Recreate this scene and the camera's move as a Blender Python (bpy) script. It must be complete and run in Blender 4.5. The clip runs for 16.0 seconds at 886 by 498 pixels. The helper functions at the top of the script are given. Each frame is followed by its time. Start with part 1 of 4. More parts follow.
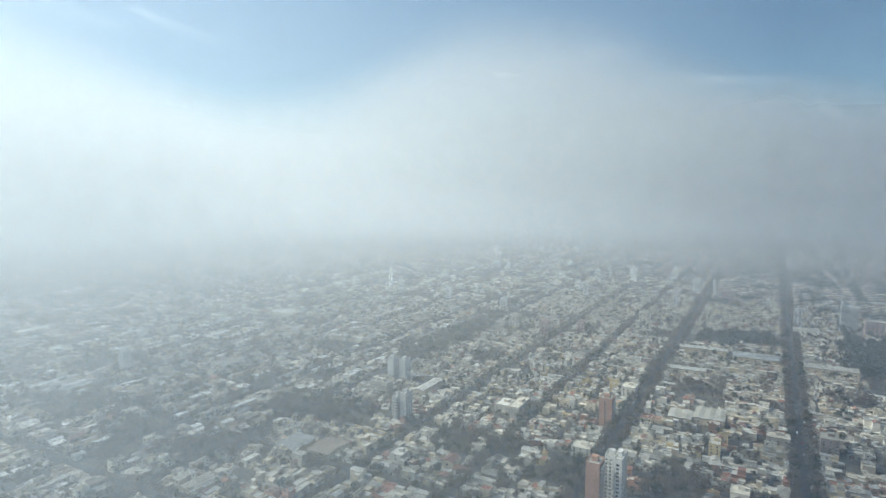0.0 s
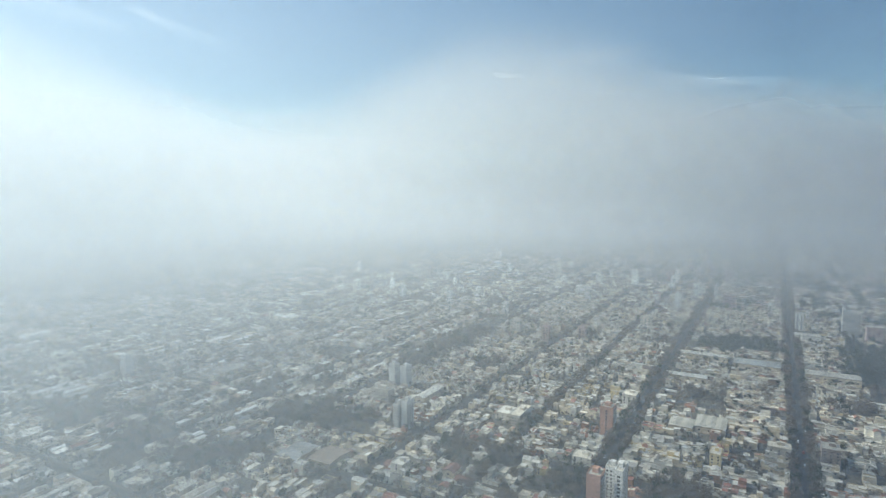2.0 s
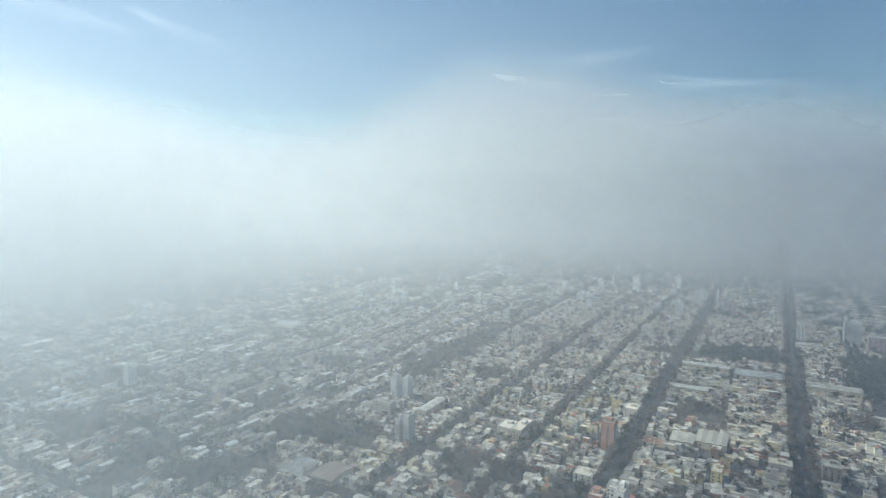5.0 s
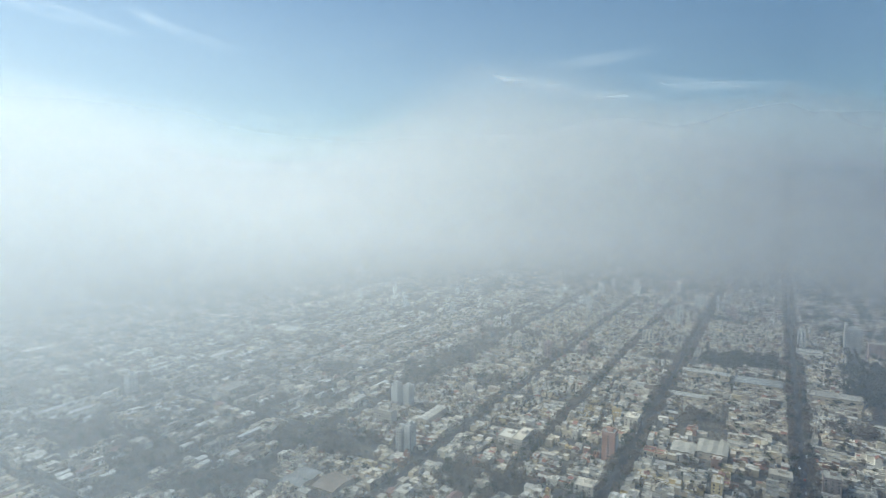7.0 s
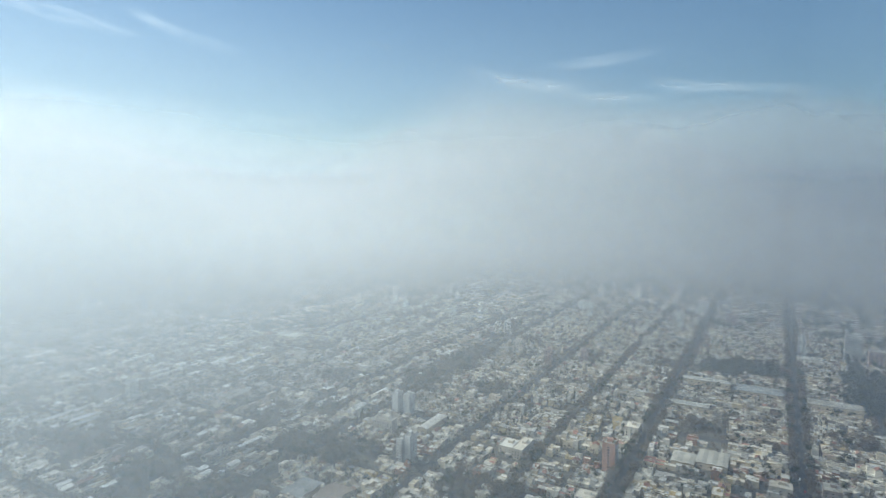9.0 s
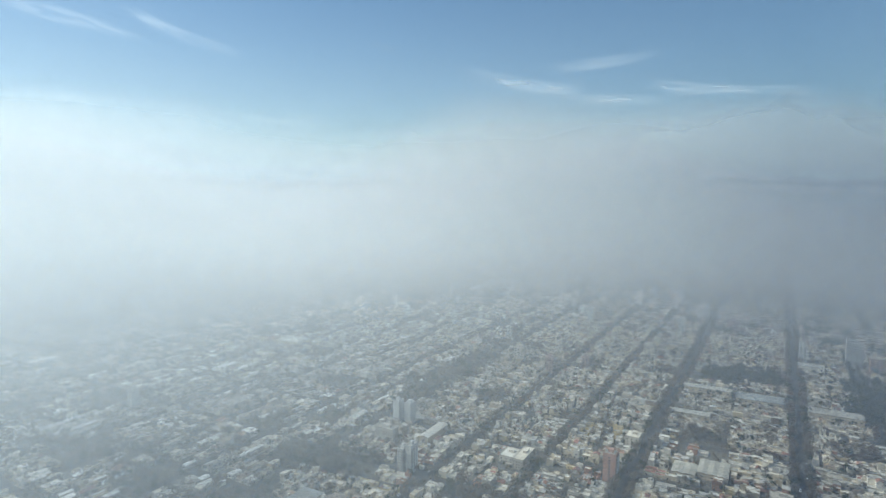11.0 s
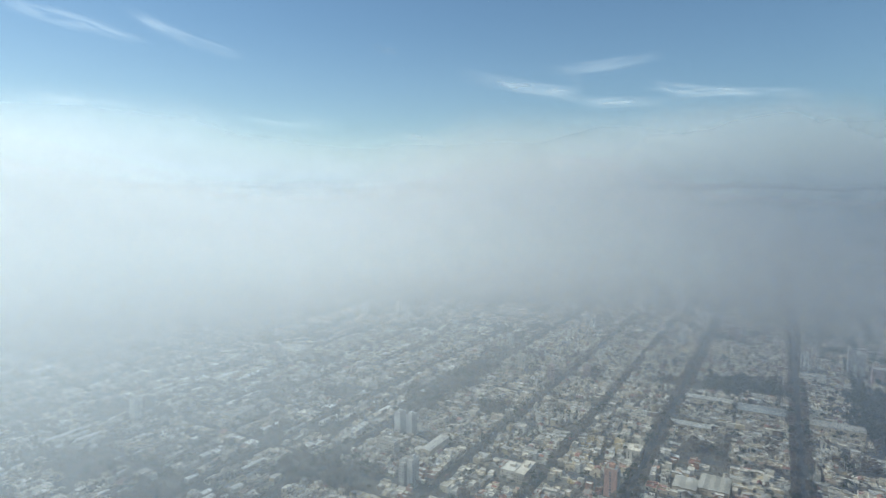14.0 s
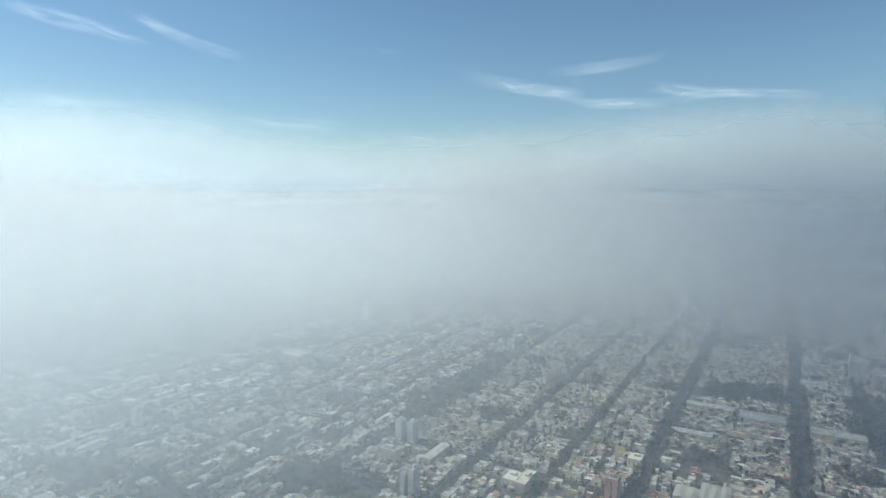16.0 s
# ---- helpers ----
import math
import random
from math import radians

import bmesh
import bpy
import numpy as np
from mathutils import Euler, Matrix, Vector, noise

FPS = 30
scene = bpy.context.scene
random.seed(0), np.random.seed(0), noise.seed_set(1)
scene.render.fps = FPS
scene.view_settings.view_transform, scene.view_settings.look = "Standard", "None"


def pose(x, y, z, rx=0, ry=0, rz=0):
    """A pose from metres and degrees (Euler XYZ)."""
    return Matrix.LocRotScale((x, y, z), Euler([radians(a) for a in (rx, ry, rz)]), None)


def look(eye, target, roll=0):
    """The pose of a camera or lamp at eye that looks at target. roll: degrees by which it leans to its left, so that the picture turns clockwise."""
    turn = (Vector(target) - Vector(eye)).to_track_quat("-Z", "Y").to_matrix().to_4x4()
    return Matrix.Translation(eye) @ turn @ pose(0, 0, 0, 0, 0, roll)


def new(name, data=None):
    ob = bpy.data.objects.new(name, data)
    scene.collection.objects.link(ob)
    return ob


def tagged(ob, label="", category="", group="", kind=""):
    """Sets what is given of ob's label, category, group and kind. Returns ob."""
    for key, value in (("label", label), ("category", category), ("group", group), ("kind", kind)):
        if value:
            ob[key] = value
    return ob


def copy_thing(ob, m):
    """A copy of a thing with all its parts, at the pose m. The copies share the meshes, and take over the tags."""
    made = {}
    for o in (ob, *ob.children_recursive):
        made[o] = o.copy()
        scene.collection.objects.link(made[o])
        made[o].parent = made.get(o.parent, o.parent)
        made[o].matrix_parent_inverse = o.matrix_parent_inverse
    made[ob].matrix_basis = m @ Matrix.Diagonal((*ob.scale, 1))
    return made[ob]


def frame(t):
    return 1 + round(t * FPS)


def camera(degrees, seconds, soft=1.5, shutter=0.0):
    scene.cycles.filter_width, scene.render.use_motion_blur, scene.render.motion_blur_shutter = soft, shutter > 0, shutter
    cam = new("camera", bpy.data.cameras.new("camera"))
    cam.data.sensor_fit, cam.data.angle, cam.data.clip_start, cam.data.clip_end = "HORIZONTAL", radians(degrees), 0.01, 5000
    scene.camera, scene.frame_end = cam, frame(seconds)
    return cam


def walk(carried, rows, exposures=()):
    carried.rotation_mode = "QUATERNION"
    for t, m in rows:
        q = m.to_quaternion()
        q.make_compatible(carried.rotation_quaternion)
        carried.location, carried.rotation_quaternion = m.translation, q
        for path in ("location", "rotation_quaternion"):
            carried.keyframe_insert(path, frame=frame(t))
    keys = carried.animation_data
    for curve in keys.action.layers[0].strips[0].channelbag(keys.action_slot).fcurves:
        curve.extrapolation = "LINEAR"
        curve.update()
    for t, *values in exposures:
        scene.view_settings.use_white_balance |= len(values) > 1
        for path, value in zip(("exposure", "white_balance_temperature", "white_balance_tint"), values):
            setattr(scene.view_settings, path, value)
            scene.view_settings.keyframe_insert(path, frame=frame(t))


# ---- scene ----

# ---- camera: a drone that climbs straight up at five metres a second ----
cam = camera(74, 16.0, soft=1.0)
CLIMB = (
    (0.0, 0.0, 229.9, 84.39, -0.17, 0.00), (1.0, 0.1, 233.9, 84.39, -0.16, 0.07),
    (2.0, 0.3, 238.4, 84.39, -0.15, 0.14), (3.0, 0.4, 243.4, 84.39, -0.13, 0.20),
    (4.0, 0.2, 248.6, 84.39, -0.11, 0.24), (6.5, -0.5, 261.1, 84.39, -0.08, 0.31),
    (8.0, -0.6, 269.0, 84.40, -0.04, 0.34), (9.0, -0.7, 274.2, 84.41, 0.00, 0.38),
    (11.5, -0.8, 286.4, 84.46, 0.10, 0.52), (12.5, -0.7, 291.4, 84.48, 0.11, 0.57),
    (14.0, -0.5, 298.9, 84.48, 0.11, 0.67), (15.0, -0.3, 303.9, 84.48, 0.11, 0.73),
    (16.0, -0.2, 309.0, 84.48, 0.12, 0.79),
)
walk(cam, [(t, pose(x, 0, z, tilt, 0, turn) @ pose(0, 0, 0, 0, 0, lean))
           for t, x, z, tilt, lean, turn in CLIMB],
     exposures=[(0.0, 0.91, 6190, -2.5), (16.0, 0.58, 6060, -2.5)])

# ---- daylight: winter sun ahead and to the left, thin sky ----
SUN_AZ, SUN_EL = -78.0, 45.0
scene.cycles.transparent_max_bounces = 48
world = bpy.data.worlds.new("sky")
scene.world = world
world.use_nodes = True
wn = world.node_tree
sky = wn.nodes.new("ShaderNodeTexSky")
sky.sky_type = "NISHITA"
sky.sun_disc = False
sky.sun_elevation = radians(SUN_EL)
sky.sun_rotation = radians(SUN_AZ)
sky.altitude = 200
sky.air_density, sky.dust_density, sky.ozone_density = 1.0, 0.15, 2.2
wn.nodes["Background"].inputs["Strength"].default_value = 0.068
wn.links.new(sky.outputs["Color"], wn.nodes["Background"].inputs["Color"])

sun = new("sun", bpy.data.lights.new("sun", "SUN"))
sun.data.energy, sun.data.angle, sun.data.color = 5.0, radians(0.6), (1.0, 0.94, 0.85)
sun_way = Vector((math.sin(radians(SUN_AZ)) * math.cos(radians(SUN_EL)),
                  math.cos(radians(SUN_AZ)) * math.cos(radians(SUN_EL)), math.sin(radians(SUN_EL))))
sun.matrix_basis = look(sun_way * 100, (0, 0, 0))


# ---- materials ----
def nodes_of(name):
    m = bpy.data.materials.new(name)
    m.use_nodes = True
    nt = m.node_tree
    return m, nt, nt.nodes["Principled BSDF"]


def add(nt, kind, **values):
    n = nt.nodes.new(kind)
    for k, v in values.items():
        n.inputs[k.replace("_", " ")].default_value = v
    return n


def math_node(nt, op, a, b=None):
    n = nt.nodes.new("ShaderNodeMath")
    n.operation = op
    for i, v in enumerate((a, b)):
        if v is None:
            continue
        if isinstance(v, (int, float)):
            n.inputs[i].default_value = v
        else:
            nt.links.new(v, n.inputs[i])
    return n.outputs[0]


def ramp(nt, fac, stops, constant=False):
    n = nt.nodes.new("ShaderNodeValToRGB")
    if constant:
        n.color_ramp.interpolation = "CONSTANT"
    e = n.color_ramp.elements
    while len(e) < len(stops):
        e.new(1.0)
    for s, (p, c) in zip(e, stops):
        s.position, s.color = p, (*c, 1)
    nt.links.new(fac, n.inputs[0])
    return n.outputs[0]


def position(nt, scale=(1, 1, 1)):
    g = nt.nodes.new("ShaderNodeNewGeometry")
    mp = nt.nodes.new("ShaderNodeMapping")
    mp.inputs["Scale"].default_value = scale
    nt.links.new(g.outputs["Position"], mp.inputs[0])
    return g, mp.outputs[0]


def piece_random(nt):
    """A number for each piece: its object's, or its island's in a joined mesh."""
    g = nt.nodes.new("ShaderNodeNewGeometry")
    o = nt.nodes.new("ShaderNodeObjectInfo")
    return math_node(nt, "FRACT", math_node(nt, "ADD", g.outputs["Random Per Island"], o.outputs["Random"]))


def surface(name, colours, rough=0.85, metal=0.0, grain=0.6, stain=0.05, depth=0.35, bump=0.0, constant=True):
    """Piece by piece colours, with fine grain and broad stains in metres."""
    m, nt, bsdf = nodes_of(name)
    r = piece_random(nt)
    if len(colours) == 1:
        base = add(nt, "ShaderNodeRGB").outputs[0]
        base.default_value = (*colours[0], 1)
    else:
        base = ramp(nt, r, [(i / len(colours), c) for i, c in enumerate(colours)], constant)
    g, pos = position(nt)
    n1, n2 = add(nt, "ShaderNodeTexNoise", Scale=grain, Detail=4.0, Roughness=0.65), add(nt, "ShaderNodeTexNoise", Scale=stain, Detail=3.0)
    for n in (n1, n2):
        nt.links.new(pos, n.inputs["Vector"])
    f1 = ramp(nt, n1.outputs["Fac"], [(0.30, (1 - depth,) * 3), (0.62, (1.05,) * 3)])
    f2 = ramp(nt, n2.outputs["Fac"], [(0.35, (1 - depth * 0.7, 1 - depth * 0.75, 1 - depth * 0.8)), (0.65, (1.0,) * 3)])
    mixed = base
    for f in (f1, f2):
        mul = nt.nodes.new("ShaderNodeMix")
        mul.data_type, mul.blend_type = "RGBA", "MULTIPLY"
        mul.inputs["Factor"].default_value = 1.0
        nt.links.new(mixed, mul.inputs["A"])
        nt.links.new(f, mul.inputs["B"])
        mixed = mul.outputs["Result"]
    nt.links.new(mixed, bsdf.inputs["Base Color"])
    bsdf.inputs["Roughness"].default_value, bsdf.inputs["Metallic"].default_value = rough, metal
    if bump:
        b = add(nt, "ShaderNodeBump", Strength=0.5, Distance=bump)
        nt.links.new(n1.outputs["Fac"], b.inputs["Height"])
        nt.links.new(b.outputs["Normal"], bsdf.inputs["Normal"])
    return m


WALL = surface("painted_render", [(0.639, 0.594, 0.504), (0.567, 0.495, 0.378), (0.721, 0.683, 0.594), (0.433, 0.396, 0.333), (0.618, 0.515, 0.342),
                                  (0.35, 0.307, 0.252), (0.762, 0.693, 0.558), (0.494, 0.416, 0.324), (0.288, 0.218, 0.171), (0.639, 0.594, 0.513),
                                  (0.742, 0.693, 0.576), (0.391, 0.356, 0.306), (0.556, 0.465, 0.36), (0.597, 0.544, 0.45)], rough=0.9)
ROOF = surface("roof_membrane", [(0.474, 0.446, 0.387), (0.247, 0.228, 0.198), (0.639, 0.594, 0.504), (0.288, 0.198, 0.153), (0.165, 0.153, 0.135),
                                 (0.742, 0.703, 0.612), (0.371, 0.327, 0.27), (0.536, 0.485, 0.396), (0.134, 0.124, 0.108), (0.309, 0.287, 0.252),
                                 (0.597, 0.525, 0.405), (0.206, 0.188, 0.162)], rough=0.85, depth=0.45, grain=0.35)
METAL = surface("zinc_sheet", [(0.515, 0.505, 0.468), (0.433, 0.426, 0.396), (0.618, 0.594, 0.54), (0.371, 0.356, 0.324), (0.536, 0.495, 0.423)],
                rough=0.6, metal=0.2, depth=0.4, grain=0.4)
TILE = surface("clay_tile", [(0.27, 0.13, 0.095), (0.22, 0.11, 0.085), (0.31, 0.16, 0.12), (0.20, 0.11, 0.09)], rough=0.85, grain=1.2)
ASPHALT = surface("asphalt", [(0.055, 0.055, 0.057)], rough=0.9, grain=0.8, stain=0.03, depth=0.4)
YARD = surface("patio_and_earth", [(0.13, 0.12, 0.10)], rough=0.95, grain=0.25, stain=0.03, depth=0.6)
GLASS = surface("window_glass", [(0.03, 0.035, 0.04), (0.05, 0.055, 0.06), (0.02, 0.02, 0.025)], rough=0.15, depth=0.2)
BARE = surface("bare_twigs", [(0.205, 0.165, 0.13), (0.185, 0.15, 0.12), (0.22, 0.175, 0.135), (0.195, 0.155, 0.125)], rough=0.95, grain=1.5)
LEAF = surface("dark_leaves", [(0.035, 0.05, 0.022), (0.05, 0.065, 0.03), (0.028, 0.042, 0.02), (0.06, 0.07, 0.035)], rough=0.8, grain=1.5)
BARK = surface("bark", [(0.08, 0.06, 0.045)], rough=0.95)


def let_light_through(m):
    """Thin leaves and twigs, lit from both sides."""
    nt = m.node_tree
    bsdf = nt.nodes["Principled BSDF"]
    back, mix = nt.nodes.new("ShaderNodeBsdfTranslucent"), nt.nodes.new("ShaderNodeMixShader")
    nt.links.new(bsdf.inputs["Base Color"].links[0].from_socket, back.inputs["Color"])
    nt.links.new(bsdf.outputs[0], mix.inputs[1])
    nt.links.new(back.outputs[0], mix.inputs[2])
    nt.links.new(mix.outputs[0], nt.nodes["Material Output"].inputs["Surface"])


for m in (BARE, LEAF):
    let_light_through(m)


def plaster(name, colour):
    return surface(name, [colour], rough=0.9, depth=0.3)


NEAR_WALLS = {"white-painted": plaster("white_paint", (0.762, 0.723, 0.63)), "cream-rendered": plaster("cream_render", (0.68, 0.594, 0.441)),
              "grey-rendered": plaster("grey_render", (0.433, 0.406, 0.351)), "beige-rendered": plaster("beige_render", (0.577, 0.495, 0.369)),
              "ochre-painted": plaster("ochre_paint", (0.618, 0.495, 0.27)), "pink-painted": plaster("pink_paint", (0.577, 0.337, 0.261)),
              "bare brick": plaster("bare_brick", (0.35, 0.198, 0.135)), "pale grey": plaster("pale_grey", (0.597, 0.574, 0.513))}
NEAR_ROOFS = {"grey membrane": plaster("grey_membrane", (0.391, 0.376, 0.333)), "pale screed": plaster("pale_screed", (0.597, 0.554, 0.468)),
              "dark bitumen": plaster("dark_bitumen", (0.165, 0.153, 0.135)), "silver-coated": plaster("silver_coat", (0.639, 0.624, 0.567)),
              "red-painted": plaster("red_membrane", (0.30, 0.13, 0.10))}
ORANGE = surface("orange_brick", [(0.47, 0.27, 0.20)], rough=0.9, grain=2.0)
TOWER_WHITE = surface("tower_white", [(0.80, 0.79, 0.76)], rough=0.85)
TOWER_GREY = surface("tower_grey", [(0.62, 0.62, 0.60)], rough=0.85)
TOWER_PINK = surface("tower_pink", [(0.42, 0.30, 0.28)], rough=0.85)
TOWER_BEIGE = surface("tower_beige", [(0.58, 0.53, 0.45)], rough=0.85)
OCHRE = NEAR_WALLS["ochre-painted"]
BLUE_ZINC = surface("blue_grey_sheet", [(0.29, 0.305, 0.31)], rough=0.8, depth=0.5)
TAN_SHEET = surface("rusty_tan_sheet", [(0.27, 0.225, 0.185)], rough=0.75, metal=0.1, grain=0.3)
# Shiny pale sheet, its base whitened to carry sun glint on western roofs.
WHITE_GLINT_SHEET = surface("white_glint_sheet", [(0.80, 0.79, 0.76)], rough=0.48, metal=0.6, depth=0.25)
FRAME = plaster("window_frame_paint", (0.6, 0.6, 0.58))
RUBBER = plaster("tyre_rubber", (0.02, 0.02, 0.02))
CAR_PAINTS = [("white", plaster("car_white", (0.8, 0.8, 0.8))), ("silver", plaster("car_silver", (0.5, 0.5, 0.52))),
              ("dark grey", plaster("car_grey", (0.08, 0.08, 0.09))), ("red", plaster("car_red", (0.4, 0.04, 0.03)))]


def fog_material(name, low, thick, ground, base, top, wave, seed, lumps, mist, east, tone):
    """Fog that scatters what sun and sky give it. low: thin haze under the bank, fading in over ground metres; thick: the bank,
    from the heights base to top (both pairs), with an uneven crest of that wave in metres; mist and east: more haze towards the west and the east; lumps: swellings (x, y, radius, height)."""
    m, nt, bsdf = nodes_of(name)
    nt.nodes.remove(bsdf)
    g, pos = position(nt)
    xyz = nt.nodes.new("ShaderNodeSeparateXYZ")
    nt.links.new(g.outputs["Position"], xyz.inputs[0])
    z = xyz.outputs["Z"]
    sh = nt.nodes.new("ShaderNodeMapping")
    sh.inputs["Location"].default_value = (seed * 917.0, seed * 311.0, seed * 53.0)
    nt.links.new(pos, sh.inputs[0])
    n = add(nt, "ShaderNodeTexNoise", Scale=1 / (wave[1]), Detail=5.0, Roughness=0.5)
    nt.links.new(sh.outputs[0], n.inputs["Vector"])
    swing = math_node(nt, "MULTIPLY", math_node(nt, "SUBTRACT", n.outputs["Fac"], 0.5), wave[0] * 2)
    zw = math_node(nt, "ADD", z, swing)

    def step(v, a, b, to0, to1):
        r = nt.nodes.new("ShaderNodeMapRange")
        r.interpolation_type = "SMOOTHSTEP"
        for i, x in zip((1, 2, 3, 4), (a, b, to0, to1)):
            r.inputs[i].default_value = x
        nt.links.new(v, r.inputs[0])
        return r.outputs[0]

    zc, zb = zw, math_node(nt, "ADD", z, math_node(nt, "MULTIPLY", swing, 0.3))
    for x, y, radius, height in lumps:
        flat = nt.nodes.new("ShaderNodeCombineXYZ")
        nt.links.new(xyz.outputs["X"], flat.inputs[0])
        nt.links.new(xyz.outputs["Y"], flat.inputs[1])
        d = nt.nodes.new("ShaderNodeVectorMath")
        d.operation = "DISTANCE"
        d.inputs[1].default_value = (x, y, 0)
        nt.links.new(flat.outputs[0], d.inputs[0])
        zc = math_node(nt, "SUBTRACT", zc, step(d.outputs["Value"], 0, radius, height, 0))
    crest = step(zc, top[0], top[1], 1.0, 0.0)
    bank = math_node(nt, "MULTIPLY", step(zb, base[0], base[1], 0.0, thick), crest)
    side = math_node(nt, "DIVIDE", xyz.outputs["X"], math_node(nt, "MAXIMUM", xyz.outputs["Y"], 1.0))
    more_haze = math_node(nt, "ADD", step(side, -0.75, 0.15, mist, 0.0), step(side, 0.2, 0.65, 0.0, east))
    haze = math_node(nt, "MULTIPLY", math_node(nt, "MULTIPLY", step(z, 0.0, ground, 0.0, 1.0), math_node(nt, "ADD", more_haze, low)), crest)
    clear = math_node(nt, "MULTIPLY", math_node(nt, "SUBTRACT", 1.0, bank), math_node(nt, "SUBTRACT", 1.0, haze))
    alpha = math_node(nt, "SUBTRACT", 1.0, clear)
    thin = nt.nodes.new("ShaderNodeBsdfTransparent")
    # tone: the sheet's own colour, with the haze tint painted in
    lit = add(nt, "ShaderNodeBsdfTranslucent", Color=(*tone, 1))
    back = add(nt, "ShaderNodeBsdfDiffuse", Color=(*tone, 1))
    both, mix = nt.nodes.new("ShaderNodeMixShader"), nt.nodes.new("ShaderNodeMixShader")
    both.inputs[0].default_value = 0.35
    nt.links.new(lit.outputs[0], both.inputs[1])
    nt.links.new(back.outputs[0], both.inputs[2])
    nt.links.new(alpha, mix.inputs[0])
    nt.links.new(thin.outputs[0], mix.inputs[1])
    nt.links.new(both.outputs[0], mix.inputs[2])
    nt.links.new(mix.outputs[0], nt.nodes["Material Output"].inputs["Surface"])
    return m


def cirrus_material(strength):
    """Thin ice cloud in drawn-out fibres, fading towards its edges."""
    m, nt, bsdf = nodes_of("cirrus")
    nt.nodes.remove(bsdf)
    tc = nt.nodes.new("ShaderNodeTexCoord")
    sep = nt.nodes.new("ShaderNodeSeparateXYZ")
    nt.links.new(tc.outputs["UV"], sep.inputs[0])
    mp = nt.nodes.new("ShaderNodeMapping")
    mp.inputs["Scale"].default_value = (2.2, 2.8, 1.0)
    o = nt.nodes.new("ShaderNodeObjectInfo")
    nt.links.new(tc.outputs["UV"], mp.inputs[0])
    nt.links.new(o.outputs["Location"], mp.inputs["Location"])
    n = add(nt, "ShaderNodeTexNoise", Scale=1.0, Detail=4.0, Roughness=0.55, Distortion=0.7)
    nt.links.new(mp.outputs[0], n.inputs["Vector"])
    edge = None
    for k in (0, 1):
        d = math_node(nt, "MULTIPLY", math_node(nt, "SUBTRACT", sep.outputs[k], 0.5), 2.0)
        e = math_node(nt, "SUBTRACT", 1.0, math_node(nt, "MULTIPLY", d, d))
        edge = e if edge is None else math_node(nt, "MULTIPLY", edge, e)
    r = nt.nodes.new("ShaderNodeMapRange")
    for i, x in zip((1, 2, 3, 4), (0.34, 0.74, 0.0, strength)):
        r.inputs[i].default_value = x
    nt.links.new(n.outputs["Fac"], r.inputs[0])
    alpha = math_node(nt, "MULTIPLY", r.outputs[0], math_node(nt, "POWER", edge, 1.6))
    thin = nt.nodes.new("ShaderNodeBsdfTransparent")
    lit = add(nt, "ShaderNodeBsdfDiffuse", Color=(0.95, 0.95, 0.95, 1))
    back = add(nt, "ShaderNodeBsdfTranslucent", Color=(0.95, 0.95, 0.95, 1))
    both, mix = nt.nodes.new("ShaderNodeAddShader"), nt.nodes.new("ShaderNodeMixShader")
    nt.links.new(lit.outputs[0], both.inputs[0])
    nt.links.new(back.outputs[0], both.inputs[1])
    nt.links.new(alpha, mix.inputs[0])
    nt.links.new(thin.outputs[0], mix.inputs[1])
    nt.links.new(both.outputs[0], mix.inputs[2])
    nt.links.new(mix.outputs[0], nt.nodes["Material Output"].inputs["Surface"])
    return m


# ---- mesh helpers ----
# The street grid: "a" runs across, "b" along the streets that lead away.
GRID = 29.3
GA = (math.cos(radians(GRID)), -math.sin(radians(GRID)))
GB = (math.sin(radians(GRID)), math.cos(radians(GRID)))


def at(a, b, z=0.0):
    return (a * GA[0] + b * GB[0], a * GA[1] + b * GB[1], z)


def here(a, b, z=0.0):
    return (a, b, z)


def spot(a, b, z=0.0, turn=0.0):
    """The pose of a thing on the street grid."""
    return pose(*at(a, b, z), 0, 0, turn - GRID)


class Soup:
    """Faces gathered for one mesh, in the city's plan or in a thing's own axes."""

    def __init__(self, *mats, place=at):
        self.v, self.f, self.m, self.mats, self.at = [], [], [], mats, place

    def face(self, pts, mat):
        self.faces(pts, [tuple(range(len(pts)))], mat)

    def faces(self, pts, faces, mat):
        k, i = len(self.v), self.mats.index(mat)
        self.v.extend(pts)
        for f in faces:
            self.f.append(tuple(k + j for j in f))
            self.m.append(i)

    def mesh(self, name):
        me = bpy.data.meshes.new(name)
        me.from_pydata(self.v, [], self.f)
        for m in self.mats:
            me.materials.append(m)
        me.polygons.foreach_set("material_index", np.array(self.m, dtype=np.int32))
        me.update()
        return me

    def done(self, name, parent=None, label=""):
        return child(name, self.mesh(name), parent, None, label)


def child(name, me, parent, m=None, label=""):
    ob = new(name, me)
    ob.parent = parent
    if m is not None:
        ob.matrix_basis = m
    return tagged(ob, label)


def thing(name, m, label, category, group=""):
    ob = new(name)
    ob.matrix_basis = m
    return tagged(ob, label, category, group)


CUBE = [(4, 5, 6, 7), (0, 1, 5, 4), (1, 2, 6, 5), (2, 3, 7, 6), (3, 0, 4, 7)]


def block(s, a0, a1, b0, b1, z0, z1, mat, under=False):
    o = [(a0, b0), (a1, b0), (a1, b1), (a0, b1)]
    s.faces([s.at(*p, z0) for p in o] + [s.at(*p, z1) for p in o], CUBE + ([(3, 2, 1, 0)] if under else []), mat)


